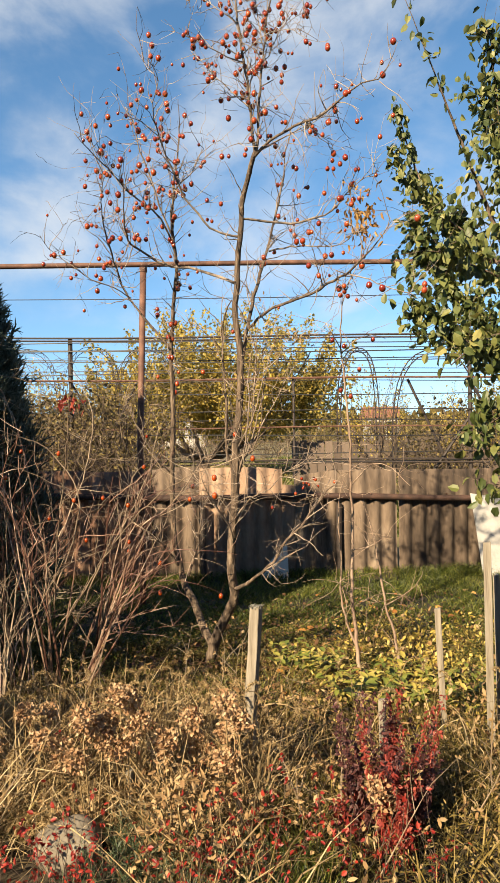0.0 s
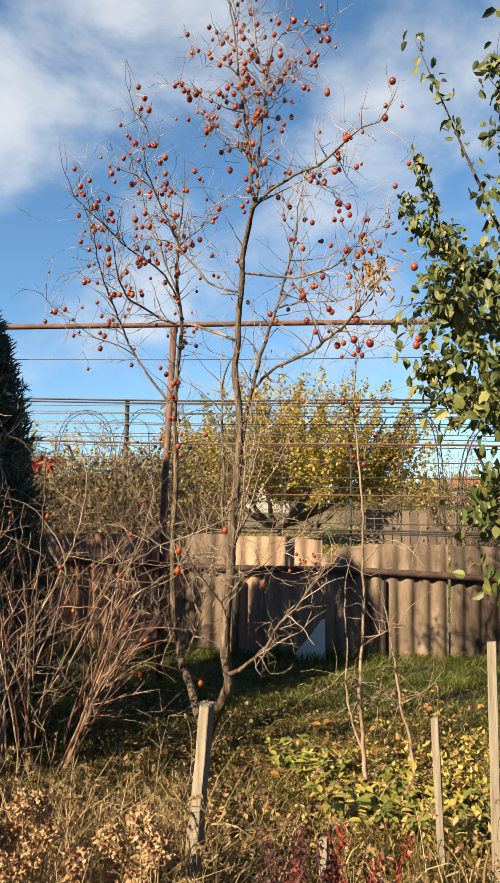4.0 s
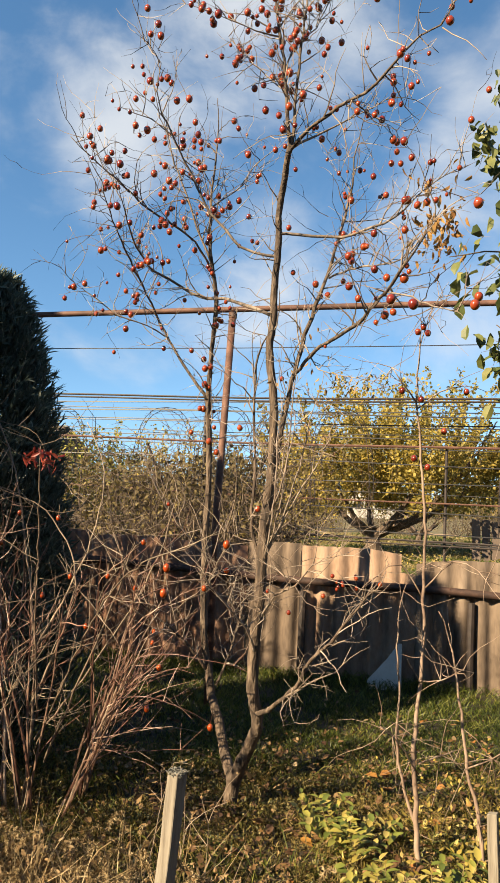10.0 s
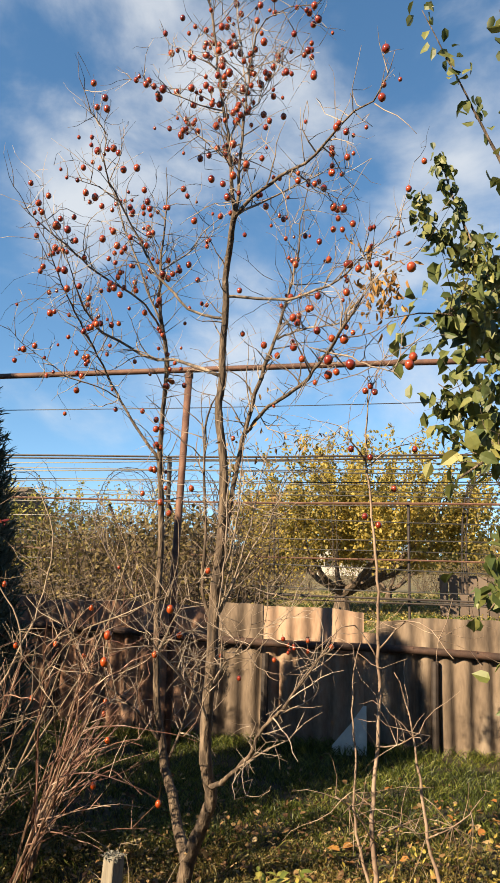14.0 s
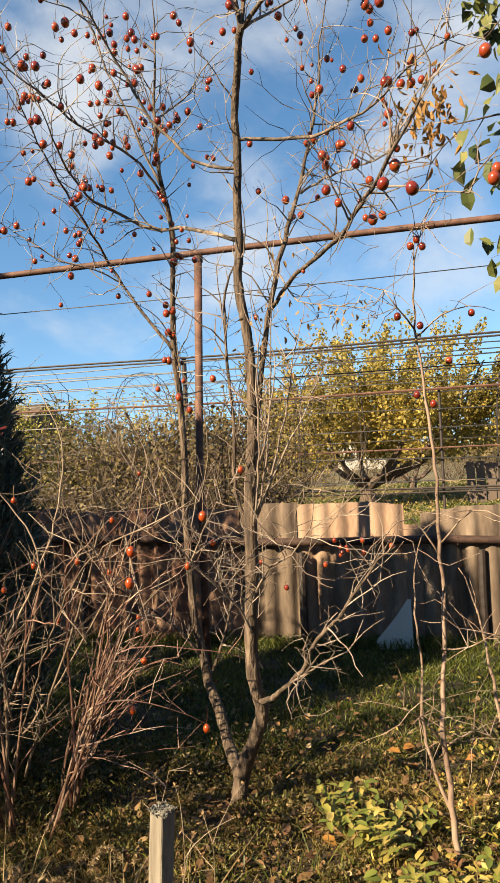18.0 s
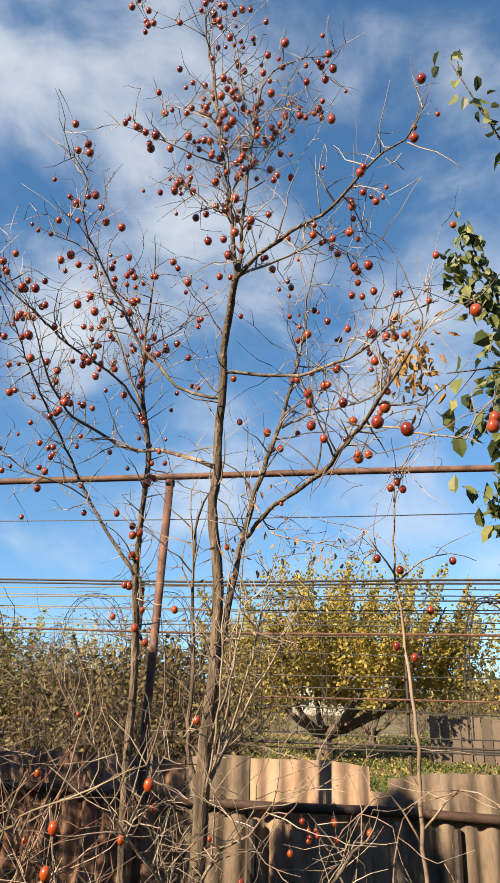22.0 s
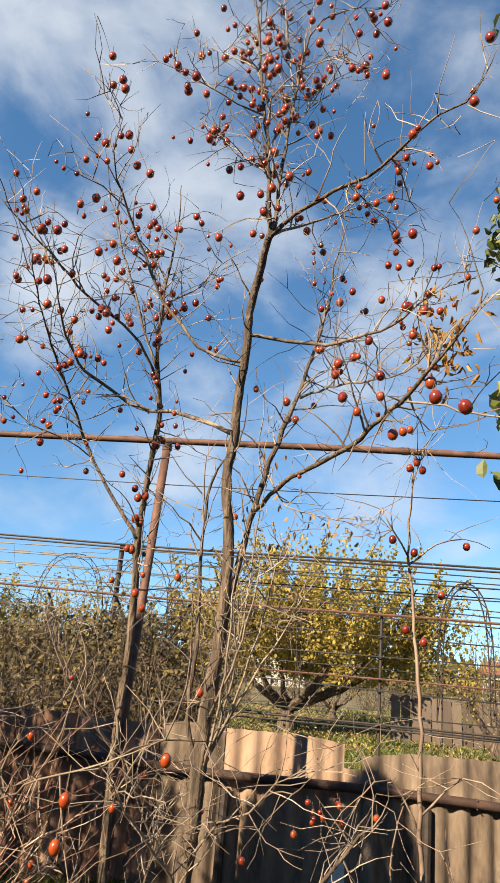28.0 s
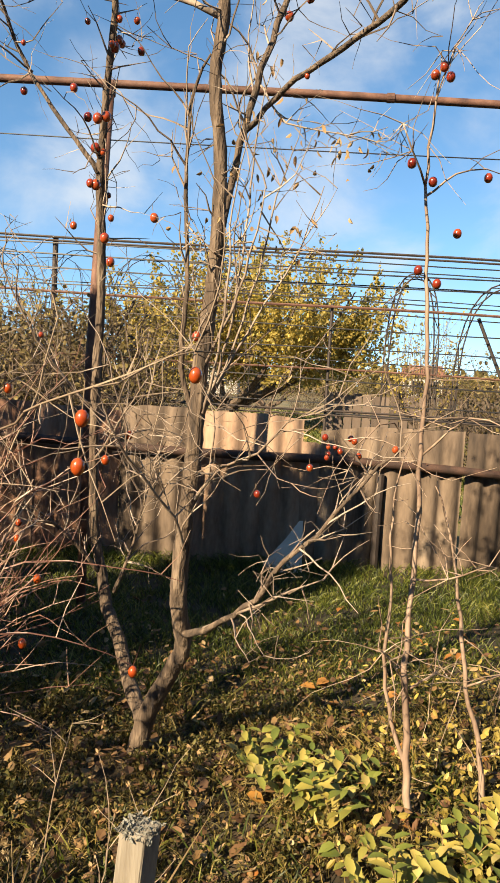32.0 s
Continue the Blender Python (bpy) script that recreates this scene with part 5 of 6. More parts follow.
for x, y, k, n, tall, m in ((0.325, 2.46, 72, 6, 0.50, PURPLE), (0.40, 2.43, 73, 7, 0.56, PURPLE), (0.51, 2.48, 74, 6, 0.52, PURPLE), (0.45, 2.42, 94, 7, 0.55, CRIMSON), (0.455, 2.40, 95, 7, 0.50, CRIMSON),
                            (0.43, 2.34, 75, 6, 0.42, CRIMSON), (0.33, 2.46, 77, 4, 0.30, CRIMSON), (0.41, 2.28, 78, 5, 0.24, CRIMSON), (0.56, 2.52, 79, 3, 0.52, CRIMSON), (0.27, 2.4, 98, 4, 0.2, CRIMSON)):
    build_red_plant((x, y), k, n, tall, m, "upright plant with small crimson and purple leaves")


def build_scarlet_plant(at, seed):
    """Thin wiry stems with a few single scarlet leaves."""
    random.seed(seed)
    root = thing("scarlet_plant", "wiry low plant with scattered scarlet leaves", "plant", (at[0], at[1], ground_z(*at)), "scarlet-leaved plants")
    for _ in range(random.randint(3, 5)):
        run = twig_run((random.gauss(0, 0.03), random.gauss(0, 0.03), 0), wild(0.35, 1.0), random.uniform(0.18, 0.4), 0.0018, 0.2, 0.02, 0.04)
        s = Soup()
        s.tube(run, 4)
        part("stem", s, BRUSH, root)
        lf = Soup()
        for q in run[2:]:
            for _ in range(random.choice((0, 0, 1, 3, 5))):
                lf.leaf(Vector(q[:3]) + wild(0.006), wild(1, 0.0), wild(0.6, 1), random.uniform(0.010, 0.023), random.uniform(0.006, 0.012), 0.3, 0.2)
        lf.leaf(run[-1][:3], wild(1, 0.2), wild(0.6, 1), 0.022, 0.014)
        part("foliage", lf, SCARLET, root, "scarlet leaves")


random.seed(80)
for k in range(46):
    x, y = (random.uniform(-0.95, 0.05), random.uniform(1.92, 2.32)) if k < 36 else ((random.uniform(-0.95, -0.4), random.uniform(2.5, 3.0)) if k < 40 else (random.uniform(0.2, 0.6), random.uniform(2.05, 2.4)))
    state = random.getstate()
    build_scarlet_plant((x, y), 200 + k)
    random.setstate(state)


def build_tuft(at, seed, n, tall, material, label):
    random.seed(seed)
    s = Soup()
    for _ in range(n):
        p = Vector((random.gauss(0, 0.06), random.gauss(0, 0.05), 0))
        d = wild(0.55, 1.0).normalized()
        h = tall * random.uniform(0.5, 1.1)
        s.blade(p, p + d * h, 0.004, 0.12)
        for _ in range(5):
            q = p + d * h * random.uniform(0.3, 1)
            s.blade(q, q + (d + wild(0.6)).normalized() * 0.04, 0.0028, 0.1)
    ob = new("green_tuft", s.mesh("green_tuft", material))
    ob.location = (at[0], at[1], ground_z(*at))
    tagged(ob, label, "plant", "green tufts in the weeds")


for k, (x, y, n, tall, m, label) in enumerate(((-0.42, 2.44, 110, 0.16, PINE_GREEN, "feathery grey-green tuft among the weeds"), (-0.24, 2.36, 100, 0.15, PINE_GREEN, "feathery grey-green tuft among the weeds"),
                                               (-0.5, 2.25, 80, 0.13, PINE_GREEN, "feathery grey-green tuft among the weeds"), (-0.12, 2.55, 60, 0.2, PINE_GREEN, "feathery grey-green tuft among the weeds"),
                                               (-0.34, 2.12, 130, 0.15, PINE_GREEN, "feathery grey-green tuft among the weeds"), (-0.18, 2.05, 130, 0.14, PINE_GREEN, "feathery grey-green tuft among the weeds"), (-0.5, 2.02, 110, 0.13, PINE_GREEN, "feathery grey-green tuft among the weeds"),
                                               (-0.05, 2.2, 100, 0.14, PINE_GREEN, "feathery grey-green tuft among the weeds"), (-0.78, 2.05, 90, 0.13, PINE_GREEN, "feathery grey-green tuft among the weeds"), (0.12, 2.08, 130, 0.15, GRASS, "fresh green grass tuft among dry weeds"), (0.02, 2.0, 110, 0.14, GRASS, "fresh green grass tuft among dry weeds"),
                                               (0.07, 2.33, 120, 0.13, GRASS, "fresh green grass tuft among dry weeds"), (0.18, 2.25, 80, 0.1, GRASS, "fresh green grass tuft among dry weeds"))):
    build_tuft((x, y), 240 + k, n, tall, m, label)


def build_stone():
    random.seed(91)
    bm = bmesh.new()
    bmesh.ops.create_icosphere(bm, subdivisions=3, radius=1)
    for v in bm.verts:
        d = 1 + 0.22 * noise.noise(v.co * 1.3 + Vector((4, 1, 2))) + 0.06 * noise.noise(v.co * 4)
        v.co = Vector((v.co.x * 0.12, v.co.y * 0.10, v.co.z * 0.095)) * d
    me = bpy.data.meshes.new("stone")
    bm.to_mesh(me)
    bm.free()
    me.materials.append(STONE)
    me.polygons.foreach_set("use_smooth", [True] * len(me.polygons))
    ob = new("stone", me)
    ob.location = (-0.68, 2.44, GROUND + 0.06)
    tagged(ob, "pale rounded field stone among dry weeds", "stone")


build_stone()


# ---------------------------------------------------------------- grass, weeds, fallen leaves
def by_stone(x, y):
    return -0.98 < x < -0.42 and 1.75 < y < 2.52


def build_grass():
    random.seed(101)
    s = Soup()
    for _ in range(85000):
        x, y = random.uniform(-3.4, 3.2), random.uniform(4.5, 7.3)
        k = noise.noise(Vector((x * 1.3, y * 1.3, 9))) + 0.5 * noise.noise(Vector((x * 4, y * 4, 2)))
        if k < -0.2 and random.random() < 0.75 or (y < 5.3 and random.random() > (y - 4.5) / 0.8):
            continue
        z = ground_z(x, y)
        h = random.uniform(0.02, 0.048) * (1.0 + 0.8 * max(0, k)) * (1.9 if y > 6.95 else 1)
        s.blade((x, y, z - 0.005), (x + random.gauss(0, h * 0.7), y + random.gauss(0, h * 0.7), z + h), 0.005, 0.12)
    tagged(new("lawn_grass", s.mesh("lawn_grass", GRASS)), "short green lawn grass up to the fence", "grass", kind="stuff")
    s = Soup()
    for _ in range(70000):
        x, y = random.uniform(-2.6, 2.7), random.uniform(2.7, 5.6)
        k = noise.noise(Vector((x * 1.9, y * 1.9, 4))) + 0.6 * noise.noise(Vector((x * 5, y * 5, 8)))
        if k < random.uniform(-0.5, 0.2) or (y > 4.6 and random.random() < (y - 4.6)):
            continue
        z = ground_z(x, y)
        h = random.uniform(0.015, 0.05) * (1 + 1.3 * max(0, k))
        if random.random() < 0.4:
            s.leaf((x, y, z + h * 0.7), wild(1, 0.1), wild(0.5, 1), random.uniform(0.008, 0.018), random.uniform(0.004, 0.010), random.uniform(-.3, .5), random.uniform(-.3, .3))
        else:
            s.blade((x, y, z - 0.005), (x + random.gauss(0, h * 0.9), y + random.gauss(0, h * 0.9), z + h), 0.0045, 0.12)
    tagged(new("olive_grass", s.mesh("olive_grass", OLIVE)), "olive and brown low herbs under the tree", "grass", kind="stuff")
    s = Soup()
    for _ in range(80000):
        x, y = random.uniform(-1.7, 1.9), random.uniform(2.8, 5.4)
        k = noise.noise(Vector((x * 2.8, y * 2.8, 31))) + 0.5 * noise.noise(Vector((x * 7, y * 7, 3)))
        if k < random.uniform(-0.2, 0.12) or (y > 4.8 and random.random() < (y - 4.8) / 0.6):
            continue
        z = ground_z(x, y) + random.uniform(0.0, 0.03 + 0.09 * max(0, k + 0.1))
        s.leaf((x, y, z), wild(1, 0.35), wild(0.6, 1), random.uniform(0.009, 0.024), random.uniform(0.005, 0.012), random.uniform(-.3, .5), random.uniform(-.3, .3))
    tagged(new("herb_carpet", s.mesh("herb_carpet", HERB)), "low mossy olive and brown herb carpet", "herbs", kind="stuff")
    s = Soup()
    for _ in range(9000):
        x, y = random.uniform(-1.6, 2.4), random.uniform(3.0, 5.2)
        k = noise.noise(Vector((x * 1.7, y * 1.7, 21)))
        if k < random.uniform(0.0, 0.35):
            continue
        z = ground_z(x, y)
        h = random.uniform(0.03, 0.10)
        s.blade((x, y, z - 0.005), (x + random.gauss(0, h * 0.7), y + random.gauss(0, h * 0.7), z + h), 0.006, 0.15)
    tagged(new("fresh_grass", s.mesh("fresh_grass", GRASS)), "fresh green tussocks between the brown herbs", "grass", kind="stuff")
    s = Soup()
    for _ in range(1900):
        x, y = random.uniform(-1.6, 1.9), random.uniform(2.55, 4.9)
        k = noise.noise(Vector((x * 1.8, y * 1.8, 41)))
        if k < random.uniform(-0.35, 0.25) or (x < 0 and y < 3.2 and random.random() < 0.6) or (y > 4.2 and random.random() < 0.5):
            continue
        z = ground_z(x, y)
        tall = random.uniform(0.05, 0.13) * (1.25 if y < 3.5 else 0.75)
        for _ in range(12):
            d = wild(0.4, 1.0).normalized()
            h = tall * random.uniform(0.5, 1.15)
            p = Vector((x + random.gauss(0, 0.025), y + random.gauss(0, 0.025), z))
            s.blade(p, p + d * h, 0.003, 0.1)
            for _ in range(4):
                q = p + d * h * random.uniform(0.3, 1)
                s.blade(q, q + (d * 0.5 + wild(0.6)).normalized() * random.uniform(0.012, 0.03), 0.0035, 0.1)
    tagged(new("feathery_herbs", s.mesh("feathery_herbs", OLIVE)), "feathery olive-yellow herb tussocks around the stakes", "herbs", kind="stuff")
    # curled dry straw, thick towards the shrubs, thin past the first stake
    s = Soup()
    for _ in range(76000):
        x, y = random.uniform(-2.3, 2.3), random.uniform(1.5, 3.6)
        k = noise.noise(Vector((x * 2.4, y * 2.4, 13)))
        thick = 1.0 if x < 0.02 else (0.22 if 2.6 < y < 3.3 else (0.09 if y < 3.3 else 0.0))
        if y > 3.3 and x > -0.3:
            thick = 0
        if 0.22 < x < 0.66 and 2.2 < y < 2.7:
            thick *= 0.4
        if y < 2.5:
            thick *= 0.5 if y > 2.25 else 0.22
        if x > 0.02 and y < 2.5:
            thick *= 0.6
        if random.random() > thick * (0.75 + k) or by_stone(x, y):
            continue
        z = ground_z(x, y)
        tall = random.choice((random.uniform(0.08, 0.2), random.uniform(0.1, 0.24), random.uniform(0.2, 0.42))) * (1.0 if y < 3.25 else 0.65) * (1.0 if x < 0.1 else 0.65)
        s.ribbon((x, y, z - 0.005), wild(0.30, 1.0), tall * 1.35, random.uniform(0.0025, 0.007), random.uniform(0.15, 0.8))
    tagged(new("dry_grass", s.mesh("dry_grass", STRAW)), "tall dry tan grass and weeds in the foreground", "dry grass", kind="stuff")
    s = Soup()
    for _ in range(44000):
        x, y = random.uniform(-2.2, 2.4), random.uniform(1.5, 3.4)
        k = noise.noise(Vector((x * 2.1, y * 2.1, 17)))
        if by_stone(x, y) or (x < 0.0 and y > 2.5 and random.random() < 0.75) or k < random.uniform(-0.6, 0.2):
            continue
        z = ground_z(x, y)
        h = random.uniform(0.05, 0.2)
        if random.random() < 0.6:
            s.leaf((x, y, z + h * random.random()), wild(1, 0.0), wild(0.5, 1), random.uniform(0.008, 0.022), random.uniform(0.004, 0.010))
        else:
            s.ribbon((x, y, z - 0.005), wild(0.5, 1.0), h * 1.3, random.uniform(0.003, 0.007), random.uniform(0.1, 0.5))
    tagged(new("green_weeds", s.mesh("green_weeds", OLIVE)), "olive-green weeds between the dry grass", "weeds", kind="stuff")
    s = Soup()
    for _ in range(40000):
        x, y = random.uniform(-2.0, 2.0), random.uniform(1.8, 3.5)
        k = noise.noise(Vector((x * 2.2, y * 2.2, 5)))
        if k < random.uniform(-0.45, 0.35) or (x > 0.0 and random.random() < 0.75) or by_stone(x, y) or (y < 2.3 and random.random() < 0.6):
            continue
        z = ground_z(x, y) + random.uniform(0.02, 0.14 + 0.25 * max(k, 0))
        s.leaf((x, y, z), wild(1, -0.2), wild(1), random.uniform(0.014, 0.044), random.uniform(0.008, 0.020), random.uniform(-.5, .8), random.uniform(-.6, .6))
    tagged(new("dry_leaf_litter", s.mesh("dry_leaf_litter", TAN_LEAF)), "crumpled tan leaves hanging in the dry weeds", "dry leaves", kind="stuff")
    s = Soup()
    for _ in range(7000):
        x, y = random.gauss(0.2, 1.1), random.gauss(4.2, 0.85)
        if not (2.7 < y < 7.1 and abs(x) < 2.8):
            continue
        z = ground_z(x, y) + random.uniform(0.02, 0.06)
        big = random.choice((0.6, 0.8, 1, 1.3, 1.7))
        s.leaf((x, y, z), wild(1, 0.0) * Vector((1, 1, 0.3)), wild(0.5, 1), random.uniform(0.014, 0.036) * big, random.uniform(0.010, 0.022) * big, random.uniform(-.4, .5), random.uniform(-.4, .4))
    tagged(new("fallen_leaves", s.mesh("fallen_leaves", LITTER)), "fallen brown, orange and yellow leaves on the lawn", "fallen leaves", kind="stuff")
    s = Soup()
    for _ in range(3600):
        x, y = random.gauss(1.15, 0.42), random.gauss(4.15, 0.55)
        if y < 3.2 or x < 0.25 or noise.noise(Vector((x * 3, y * 3, 61))) < random.uniform(-0.5, 0.2):
            continue
        z = ground_z(x, y) + random.uniform(0.03, 0.08)
        s.leaf((x, y, z), wild(1, 0.1), wild(0.6, 1), random.uniform(0.018, 0.042), random.uniform(0.011, 0.022), random.uniform(-.4, .5), random.uniform(-.4, .4))
    tagged(new("yellow_leaf_fall", s.mesh("yellow_leaf_fall", YELLOW_FALL)), "small yellow leaves fallen round the sapling", "fallen leaves", kind="stuff")
    # single larger leaves that lie apart
    random.seed(103)
    me = leaf_mesh("fallen_leaf", LITTER_PIECE, 0.075, 0.055)
    for x, y in ((1.31, 5.0), (0.84, 4.83), (0.62, 4.55), (0.95, 4.5), (1.1, 4.75), (1.2, 4.35), (0.3, 4.75), (1.5, 5.3), (0.55, 5.0), (1.7, 4.7), (0.1, 4.2), (0.15, 3.85), (-0.1, 3.7), (0.3, 3.55), (1.15, 4.05), (1.05, 5.5), (0.45, 5.6), (1.45, 4.05)) + tuple((random.uniform(0.2, 1.9), random.uniform(3.9, 6.2)) for _ in range(34)):
        ob = new("fallen_leaf", me)
        sc = random.uniform(0.4, 0.95)
        ob.matrix_world = Matrix.LocRotScale((x, y, ground_z(x, y) + 0.045), Euler((random.uniform(-.4, .5), random.uniform(-.4, .4), random.uniform(0, 6))), (sc, sc, sc))
        tagged(ob, "large orange-yellow leaf lying on the lawn", "fallen leaf", "large fallen leaves")


HERB = mat("herb_leaf", [(0.014, 0.017, 0.004), (0.07, 0.078, 0.012), (0.20, 0.19, 0.034), (0.29, 0.21, 0.05), (0.50, 0.42, 0.15)], 2.2, 0.6, 0, 8, spread=0.9, islands=True, through_light=0.3)
YELLOW_FALL = mat("yellow_fallen_leaf", [(0.20, 0.16, 0.03), (0.52, 0.40, 0.07), (0.88, 0.68, 0.16), (1.05, 0.90, 0.42)], 2, 0.6, 0, 9, spread=0.9, islands=True, through_light=0.35)
LITTER_PIECE = mat("large_fallen_leaf", [(0.50, 0.16, 0.03), (0.70, 0.36, 0.08), (0.80, 0.55, 0.22)], 9, 0.6, 0.2, 60, spread=0.8, through_light=0.25)
build_grass()


def build_meadow():
    """Rank grass between the slate fence and the orchard."""
    random.seed(107)
    s, g, fall = Soup(), Soup(), Soup()
    for _ in range(52000):
        y = 9 + 27 * random.random()
        x = random.uniform(-0.45, 0.4) * (y - 1)
        k = noise.noise(Vector((x * 0.5, y * 0.35, 51)))
        h = random.uniform(0.04, 0.13) * (1.2 + 1.2 * max(k, -0.5))
        green = k + random.gauss(0, 0.12) > (-0.12 if y < 21 else 0.16)
        (g if green else s).blade((x, y, GROUND - 0.01), (x + random.gauss(0, h * 0.7), y + random.gauss(0, h * 0.7), GROUND + h), 0.008 + 0.0012 * y, 0.15)
    for _ in range(1000):
        x, y = random.gauss(-0.6, 2.6), random.gauss(20.5, 2.2)
        fall.leaf((x, y, GROUND + random.uniform(0.05, 0.15)), wild(1, 0), wild(0.5, 1), 0.065, 0.05, 0.4)
    tagged(new("meadow_grass", s.mesh("meadow_grass", MEADOW)), "rank straw-coloured grass beyond the fence", "grass", kind="stuff")
    tagged(new("green_meadow_grass", g.mesh("green_meadow_grass", GREEN_MEADOW)), "short bright green grass beyond the fence", "grass", kind="stuff")
    tagged(new("fallen_leaves", fall.mesh("fallen_leaves", YELLOW_FALL)), "yellow leaves fallen on the meadow grass", "fallen leaves", kind="stuff")


MEADOW = mat("meadow_blade", [(0.07, 0.075, 0.02), (0.24, 0.21, 0.07), (0.46, 0.37, 0.15), (0.70, 0.56, 0.30)], 0.5, 0.6, 0, 5, spread=0.7, islands=True, through_light=0.3)
GREEN_MEADOW = mat("green_meadow_blade", [(0.045, 0.075, 0.012), (0.14, 0.19, 0.032), (0.34, 0.34, 0.08)], 0.5, 0.6, 0, 5, spread=0.7, islands=True, through_light=0.3)
build_meadow()


def build_seedheads():
    """Nodding dry grass heads, crumpled dry flower heads and wiry stalks."""
    random.seed(111)
    for i in range(210):
        x, y = (random.uniform(-1.5, 0.05), random.uniform(2.55, 3.5)) if i < 185 else (random.uniform(0.1, 1.6), random.uniform(2.5, 3.2))
        if by_stone(x, y):
            continue
        root = thing("grass_plant", "dry tan grass stem with a nodding seed head", "dry grass", (x, y, ground_z(x, y)), "nodding dry grass stems")
        s = Soup()
        run = twig_run((0, 0, 0), Vector((random.gauss(0, 0.18), random.gauss(0, 0.15), 1)), random.uniform(0.25, 0.5) * (1 if y < 3.2 else 0.7), 0.0016, 0.1, 0.02, 0.04)
        s.tube(run, 4)
        for _ in range(4):
            q = random.choice(run[:-2])
            s.ribbon(q[:3], wild(0.5, 0.8), random.uniform(0.10, 0.22), random.uniform(0.004, 0.008), random.uniform(0.3, 0.8))
        part("stalk", s, STRAW, root)
        h = Soup()
        p, w = Vector(run[-1][:3]), Vector((random.uniform(-1, 1), random.uniform(-.6, .6), 0.5)).normalized()
        for k in range(16):
            w = (w + Vector((0, 0, -0.15))).normalized()
            p = p + w * 0.005
            for _ in range(9):
                h.blade(p, p + (w * 0.6 + wild(0.6)).normalized() * 0.014, 0.0028, 0.05)
        part("seed_head", h, STRAW, root)
    spots = ((-0.62, 2.52, 0.55, 4, 0.04), (-0.50, 2.56, 0.60, 6, 0.045), (-0.11, 2.52, 0.56, 6, 0.04), (-0.36, 2.62, 0.46, 3, 0.06), (0.41, 2.34, 0.34, 2, 0.03), (-0.98, 2.85, 0.44, 3, 0.06), (-0.78, 2.7, 0.4, 3, 0.05), (-0.24, 2.75, 0.36, 2, 0.05))
    for x, y, top, heads, wide in spots:
        root = thing("dried_flower_plant", "dry plant with crumpled tan papery flower heads", "dry flower", (x, y, ground_z(x, y)), "dry flower heads")
        for i in range(heads):
            tall = top - GROUND - 0.045 * i * random.uniform(0.8, 1.2)
            hx, hy = random.gauss(0, wide), random.gauss(0, wide)
            s = Soup()
            s.tube([(hx * 0.2, hy * 0.2, 0, 0.003), (hx * 0.6, hy * 0.5, tall * 0.5, 0.0025), (hx, hy, tall, 0.002)], 4)
            part("stalk", s, STRAW, root)
            h = Soup()
            for _ in range(150):
                d = wild(1).normalized()
                h.leaf(Vector((hx, hy, tall)) + Vector((d.x, d.y, d.z * 0.9)) * random.uniform(0.015, 0.048), d + wild(0.8), wild(1), random.uniform(0.011, 0.020), random.uniform(0.010, 0.016), 0.5, 0.5)
            part("flower_head", h, FLOWER_HEAD, root)
    # wiry bare stalks that rise out of the weeds
    for x, y, tall, lean in ((-1.15, 2.75, 0.75, 0.15), (-1.3, 3.1, 0.8, -0.1), (-0.95, 3.2, 0.6, 0.35), (-1.05, 2.55, 0.55, 0.5), (-0.28, 3.55, 0.42, 0.1), (-0.42, 3.7, 0.45, 0.05), (-0.15, 3.6, 0.36, 0.15),
                             (0.24, 2.42, 0.36, 0.25), (0.31, 2.15, 0.42, 0.6), (0.15, 2.5, 0.4, 0.05), (0.72, 2.5, 0.38, 0.4), (0.9, 2.7, 0.4, -0.2), (-1.4, 2.6, 0.9, 0.1), (-0.75, 3.45, 0.5, 0.05), (0.2, 3.15, 0.4, 0.05)):
        root = thing("dry_weed_stalk", "tall bare wiry weed stalk with a few dry buds", "weed", (x, y, ground_z(x, y)), "bare weed stalks")
        s = Soup()
        run = twig_run((0, 0, 0), Vector((lean, random.gauss(0, 0.15), 1)), tall, 0.0032, 0.15, 0.02, 0.05)
        s.tube(run, 5)
        part("stalk", s, PALE_TWIG, root)
        t, b = Soup(), Soup()
        for _ in range(6):
            q = random.choice(run[int(len(run) * 0.4):])
            side = twig_run(q[:3], wild(0.6, 0.7), random.uniform(0.06, 0.2), 0.0014, 0.3, 0, 0.04)
            t.tube(side, 3)
            e = Vector(side[-1][:3])
            for _ in range(7):
                b.leaf(e, wild(0.8, 0.6), wild(1), 0.012, 0.006)
        tagged(part("shootwork", t, PALE_TWIG, root), kind="stuff")
        tagged(part("budding", b, TAN_LEAF, root), kind="stuff")


build_seedheads()


# ---------------------------------------------------------------- beyond the fence
OLIVE_LEAF = mat("dull_autumn_leaf", [(0.14, 0.13, 0.045), (0.28, 0.23, 0.07), (0.46, 0.34, 0.11)], 0.9, 0.7, 0, 9, spread=0.6, islands=True, through_light=0.35)


